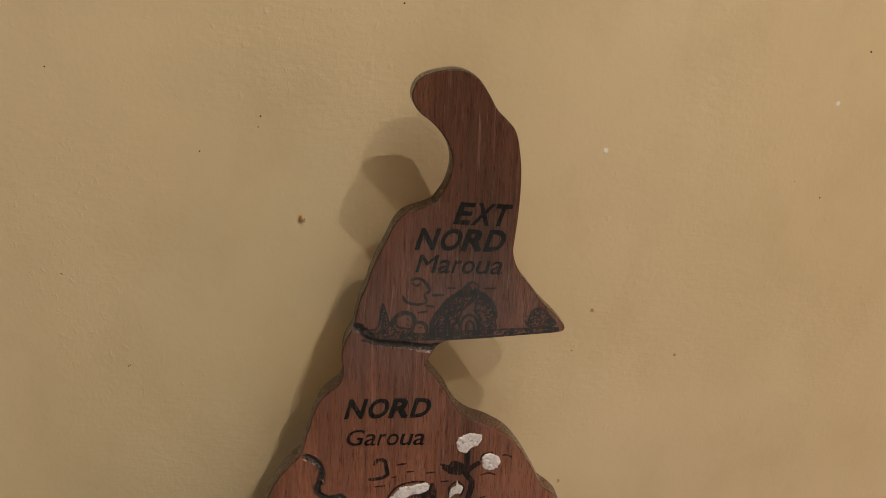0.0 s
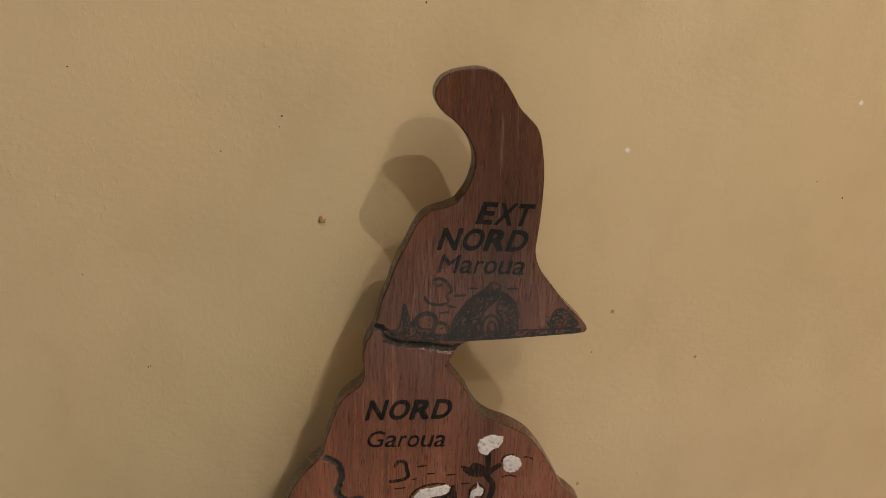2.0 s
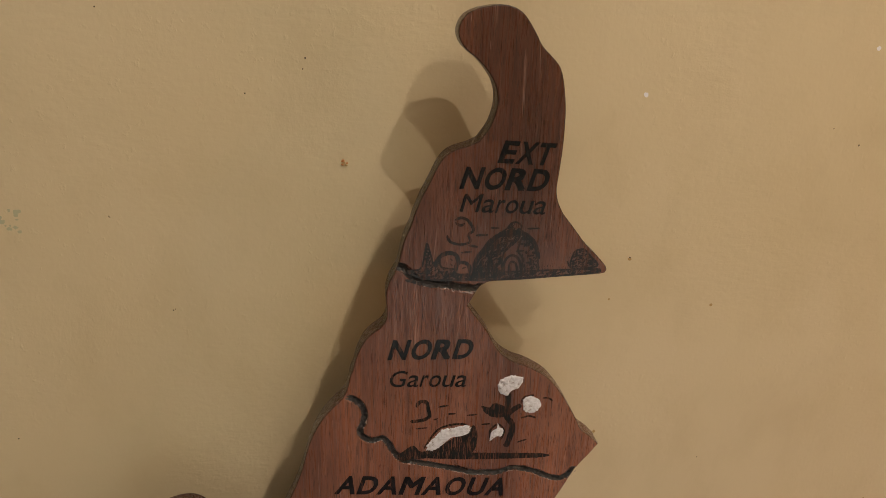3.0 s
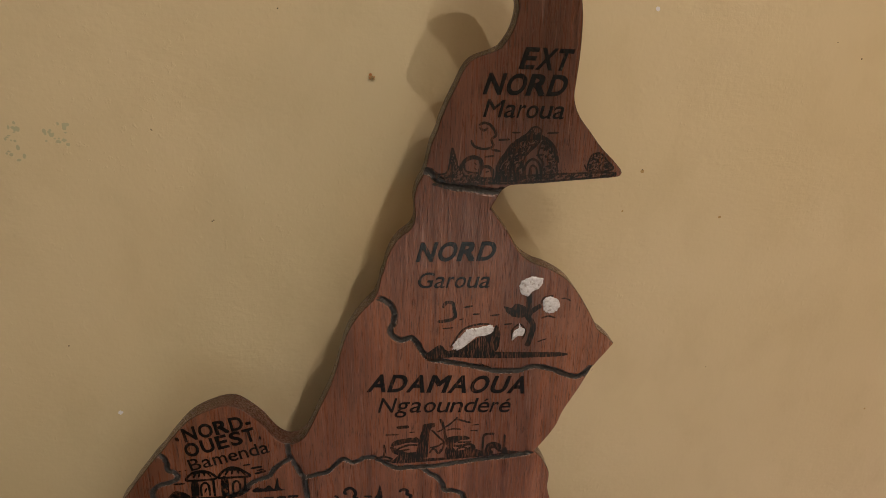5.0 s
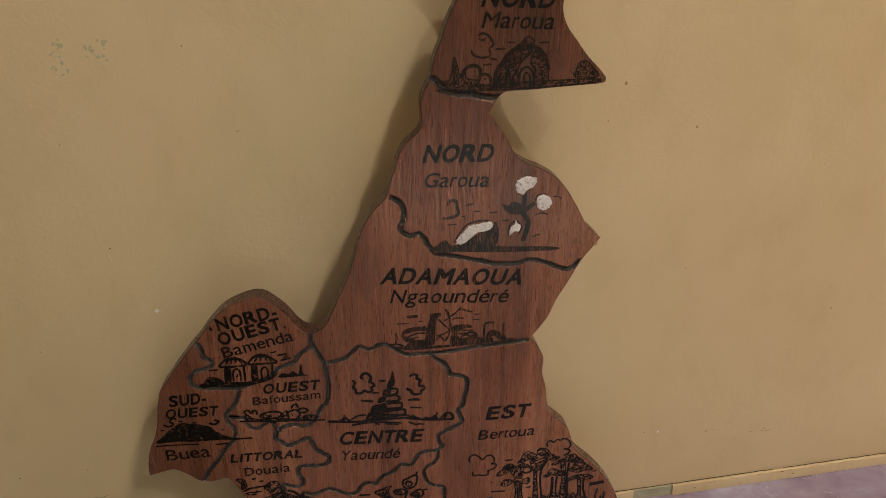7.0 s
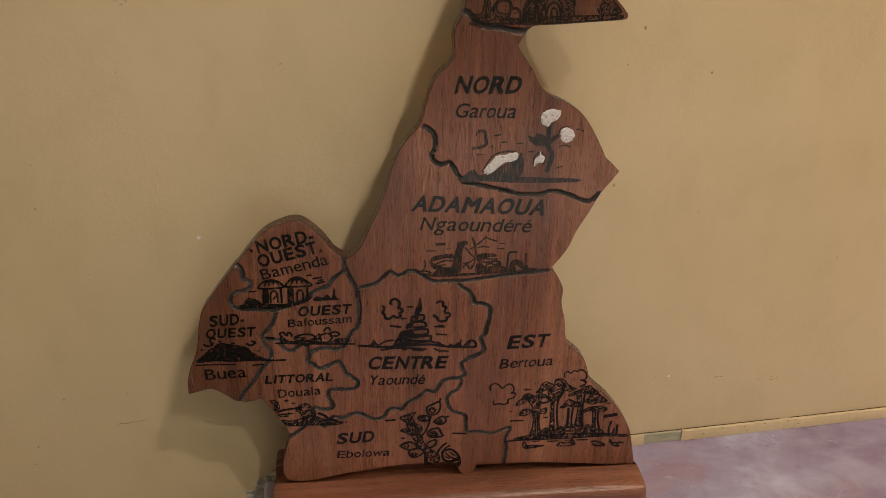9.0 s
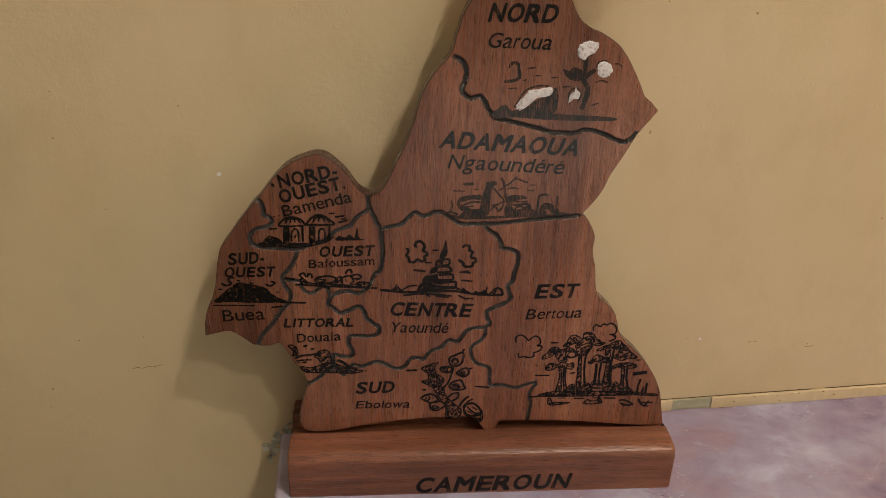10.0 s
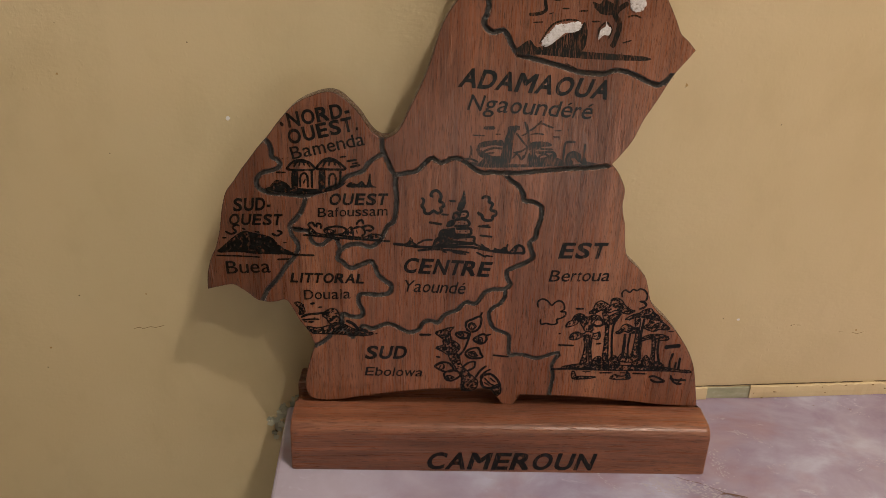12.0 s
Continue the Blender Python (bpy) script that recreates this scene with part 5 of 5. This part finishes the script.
d.line(0.8, [(4.1, 243.8), (0.9, 242.2)])
d.line(0.8, [(11.2, 249.8), (13.1, 252.4)])
d.fill([(5.2, 233.5), (7.8, 238), (13.2, 238.9), (19.4, 238.3), (20.7, 236.2), (15.3, 235.3), (10, 232.9)])
d.line(1.3, [(8.2, 232.8), (13.8, 231.5), (21, 232.4), (23.8, 229.5), (21.6, 225.7)])
d.fill([(6, 223), (6.8, 231.3), (11.4, 229.6), (12.7, 222.8)])
d.line(1.0, [(13.5, 225.9), (13.6, 229.2), (17.5, 230.5), (20, 227.9), (18.4, 224.9)])
d.line(0.9, [(13.6, 234.1), (22, 234)])
d.fill([(19.3, 223), (21.2, 226.8), (25.4, 228.5), (30.9, 224.5)])
d.line(1.2, [(29, 225.9), (29.1, 232.7), (29.9, 238.6), (36.1, 239.2)])
d.line(1.2, [(30.8, 225.6), (32.2, 230.9), (35.7, 232.5), (39.6, 230.4), (39.3, 225.8)])
d.fill([(30.3, 223.7), (31.9, 229.8), (35.7, 225)])
d.line(1.0, [(42.4, 224.8), (42.3, 232.3), (42.4, 238.3)])
d.line(1.3, [(39.9, 226.6), (47.9, 225)])
d.fill([(40.4, 225.5), (42.2, 230.1), (44.8, 225.6)])
d.line(1.0, [(-31.9, 224.9), (-30.7, 230.2), (-31.2, 235)])
d.fill([(-32.2, 224.6), (-20.4, 223.4), (31, 224.1), (47.8, 226.1), (48, 224.2), (-5.6, 221.2), (-24, 221)])
d.line(0.6, [(21.6, 246.1), (26.3, 246.3)])
d.line(0.6, [(20.9, 242.1), (25.6, 242.2)])
d.line(1.0, [(-37, 225.2), (-30.8, 226.1), (-25.6, 224)])
d.dots(-22, 34, 219.6, 222.2, 24)
d.dots(-14, 30, 217.8, 220.4, 16)
d.fill([(-26.8, 233), (-24.5, 228.6), (-18.5, 224.4), (-11, 224.6), (-10.6, 228.4), (-17, 228.6), (-22.4, 231)])
d.fill([(-26.4, 234), (-22.5, 237), (-15, 238), (-9.6, 237.4), (-10, 235.4), (-17, 235.6), (-23, 234)])
d.fill([(7, 232.6), (8.6, 227), (13, 223.4), (19, 224), (23, 228), (22.6, 231.6), (18.4, 229), (12.6, 228.4), (10, 231.4)])
d.fill([(31.4, 225), (31.8, 229.6), (35.2, 232), (39, 230.2), (39.4, 226), (36.6, 228.6), (34, 228.2)])
d.done()

d = Drawing("village_drawing", "a domed hut and shrubs in faded ink", faded_ink, 0.15)
d.line(1.2, [(29.8, 400.4), (30.4, 407.8), (33.8, 413.3), (37.5, 418.4), (41.9, 421.4), (47.9, 422.8), (54.1, 421.9), (57.9, 419.1), (60.7, 415.2), (62.4, 408.1)])
d.fill([(41, 421.1), (44.8, 424), (47.3, 427), (50, 427.6), (52.3, 425.8), (52.5, 423.1), (56, 421), (49.5, 421.3), (45, 420.4)])
d.fill([(29.8, 399.4), (31, 408.4), (34.7, 413.9), (38.4, 418.7), (40.8, 418.7), (38.7, 413.2), (37.1, 407.1), (36.9, 399.4)])
d.fill([(36.9, 399.4), (38, 407.7), (40.4, 404), (43.3, 407.7), (43.7, 399.3)])
d.line(1.0, [(45, 399.6), (45.1, 407), (48.6, 410.4), (52.5, 407.6), (54.3, 399.5)])
d.line(0.8, [(47.4, 400.2), (47.7, 405.8), (49.2, 407), (51.1, 405.1), (51.8, 400.1)])
d.line(0.8, [(39.8, 415.6), (43.4, 416.2)])
d.line(0.8, [(45.2, 417.7), (49.7, 418.3)])
d.line(0.8, [(51.4, 416.2), (55, 416.4)])
d.line(0.8, [(42.4, 412.6), (46.6, 413.5)])
d.line(0.8, [(50.4, 412.5), (54.7, 412.8)])
d.line(0.8, [(56.1, 410), (59.8, 410.3)])
d.line(0.8, [(55.7, 406.3), (59.4, 406.6)])
d.line(0.8, [(56.5, 403.2), (60.9, 403.4)])
d.line(0.8, [(37.9, 410.8), (41.9, 410.7)])
d.line(0.8, [(53, 418.9), (56.7, 418.5)])
d.fill([(-2.9, 402), (3.1, 403.5), (5.1, 411.1), (5.9, 416.5), (7.8, 411.1), (9.4, 406.2), (12.1, 409.2), (13.4, 404.3), (19.9, 403), (21.5, 400.5), (29.2, 399.8), (27.7, 397.3), (6.3, 397.9)])
d.line(1.6, [(10.1, 404.3), (12.1, 409.2), (16.3, 411.6), (20.5, 410.6), (21.6, 406.7), (20.2, 403.6)])
d.line(1.3, [(20.5, 401.7), (21.6, 405.7), (24.3, 406.6), (27.1, 405.1), (27.9, 401)])
d.line(0.8, [(17.6, 408.8), (18.8, 407.6)])
d.line(0.8, [(17.6, 406.1), (18.9, 404.8)])
d.line(0.8, [(23.8, 403.5), (25.6, 404.1)])
d.fill([(21.5, 399.9), (55.4, 401.9), (90.5, 402.8), (94.3, 402.1), (91.9, 400.9), (68.1, 399), (30.8, 397.2)])
d.fill([(79.7, 403.5), (80.2, 411.6), (83.1, 413.4), (85.7, 413.1), (89.2, 409.4), (92.8, 404.6)])
d.line(1.0, [(19.3, 428.6), (22, 429.8), (25, 428.9), (27.2, 426.5), (28.5, 423.2), (26.2, 421.2), (27.2, 417.5), (22.5, 416.1), (17.3, 417.6), (15.7, 420.9)])
d.line(0.9, [(19.4, 427.4), (22.1, 425.9), (24.2, 427.1)])
d.line(0.8, [(29.8, 420.8), (35.9, 421.1)])
d.line(0.7, [(36.9, 424.7), (41.4, 424.6)])
d.line(0.7, [(55.4, 424.3), (61.8, 424.5)])
d.line(0.8, [(22.9, 411.8), (28.1, 412.4)])
d.line(0.9, [(26.4, 415.7), (31.3, 414.8)])
d.line(0.6, [(76.8, 407.3), (79, 403.5)])
d.line(1.2, [(-4.3, 397.4), (0.2, 396.4), (3.9, 394.8)])
d.loose = 0.12
d.fill([(30.5, 399.6), (32, 408), (35.6, 414), (41.5, 420), (47.5, 421.8), (52, 421), (49, 416.5), (44.8, 412.5), (43.6, 406), (43.8, 399.6)])
d.loose = 0.6
d.fill([(54.8, 400.2), (54, 408.6), (51.5, 413), (53.5, 420), (58, 417), (61, 411), (62, 402)])
d.dots(56, 92, 405.5, 404.5, 26)
d.dots(60, 92, 403.8, 403.2, 22)
d.dots(78, 90, 412.5, 410, 9)
d.dots(77, 91, 409.8, 407.5, 11)
d.done()

d = Drawing("cotton_drawing", "a cotton plant and heaped cotton in faded ink", faded_ink)
d.line(2.4, [(51.8, 332.4), (52, 324.7), (52.1, 317.6), (55.3, 312.3), (53.8, 303.2), (52.1, 298.8)])
d.line(2.2, [(52, 319), (55.9, 322.7), (59.3, 324.9)])
d.fill([(37.7, 325.1), (41.9, 323.7), (44.5, 326.3), (50.3, 324), (51.9, 319.4), (49.2, 317.5), (43.6, 318.1), (39.6, 320.9)])
d.fill([(7.5, 297.8), (14.3, 296.5), (33, 295.4), (36.4, 305.7), (34.2, 312.9), (30.1, 309.6), (21.1, 303.9), (12.3, 297.9)])
d.line(0.9, [(7.8, 299.3), (11, 305.9), (16, 311.8), (24.6, 314.1), (30.5, 313.5)])
d.fill([(-6.3, 294.2), (-2.4, 298), (1.1, 300.2), (5.4, 296.7), (21.8, 296.3), (55.6, 294.8), (74.6, 293.7), (74.1, 291.4), (37.2, 291.4), (7.2, 293), (-3.9, 292.1)])
d.line(1.5, [(2.9, 324.9), (4.5, 328.1), (8.1, 327.8), (9.2, 323.6), (9.9, 319.4), (7.1, 317.3), (1.7, 316.4), (-0.1, 316.7)])
d.line(0.8, [(14.5, 324.8), (19.9, 325.7)])
d.line(0.7, [(19.6, 320.4), (24, 320.5)])
d.line(0.7, [(29.9, 319.2), (35.4, 319.7)])
d.line(0.7, [(11.9, 317), (14.7, 317.8)])
d.line(0.6, [(2.8, 311.8), (9, 312.3)])
d.line(0.7, [(38.2, 313.4), (43, 313.8)])
d.line(0.8, [(59.6, 316.7), (63.9, 317.9), (68.1, 316.6)])
d.line(0.7, [(70.6, 328.7), (73.5, 328.8), (76.3, 327.1)])
d.line(0.8, [(43.3, 304.1), (43.4, 309.9), (47.5, 313.2), (50.9, 309), (49.3, 303.5)])
d.line(0.9, [(59.2, 325.6), (60.6, 329.5), (65.9, 330.7)])
d.line(0.8, [(55, 342.5), (58.3, 338.8)])
d.line(0.7, [(58.5, 301.5), (63.9, 303.4)])
d.line(0.7, [(24.3, 288.6), (32.2, 285)])
d.dots(20, 37, 303, 306, 14)
d.dots(12, 60, 298.5, 296.5, 26)
d.fill([(-5.6, 294.4), (-2, 299.4), (2, 301.4), (6, 297.6), (14, 299), (20, 297.4)])
d.done()

# white paint

daub([(45.9, 336.7), (46.6, 340.2), (50, 342), (53.5, 342.8), (58.7, 341.5), (58.8, 338.1), (56.6, 335.3), (53.2, 333.5), (51.3, 331), (47.5, 332.3)])
daub([(60.1, 324.9), (60.4, 328.4), (64.1, 330.3), (68.8, 327.9), (70.1, 324.4), (68.3, 320.9), (64.4, 319.7), (61.2, 321.4)])
daub([(8.6, 298.6), (10.1, 303), (13.5, 306.7), (16.8, 310.7), (22.2, 311.9), (27.6, 312.8), (32, 312.9), (32, 309.3), (28.2, 307), (22.7, 306.2), (19.3, 303.2), (15.9, 300.2), (12.3, 297.9)])
daub([(43.4, 303), (43.9, 308.4), (47, 311), (47, 313.9), (48.4, 311.4), (50.5, 309.7), (49.4, 306), (46.1, 305.6)])
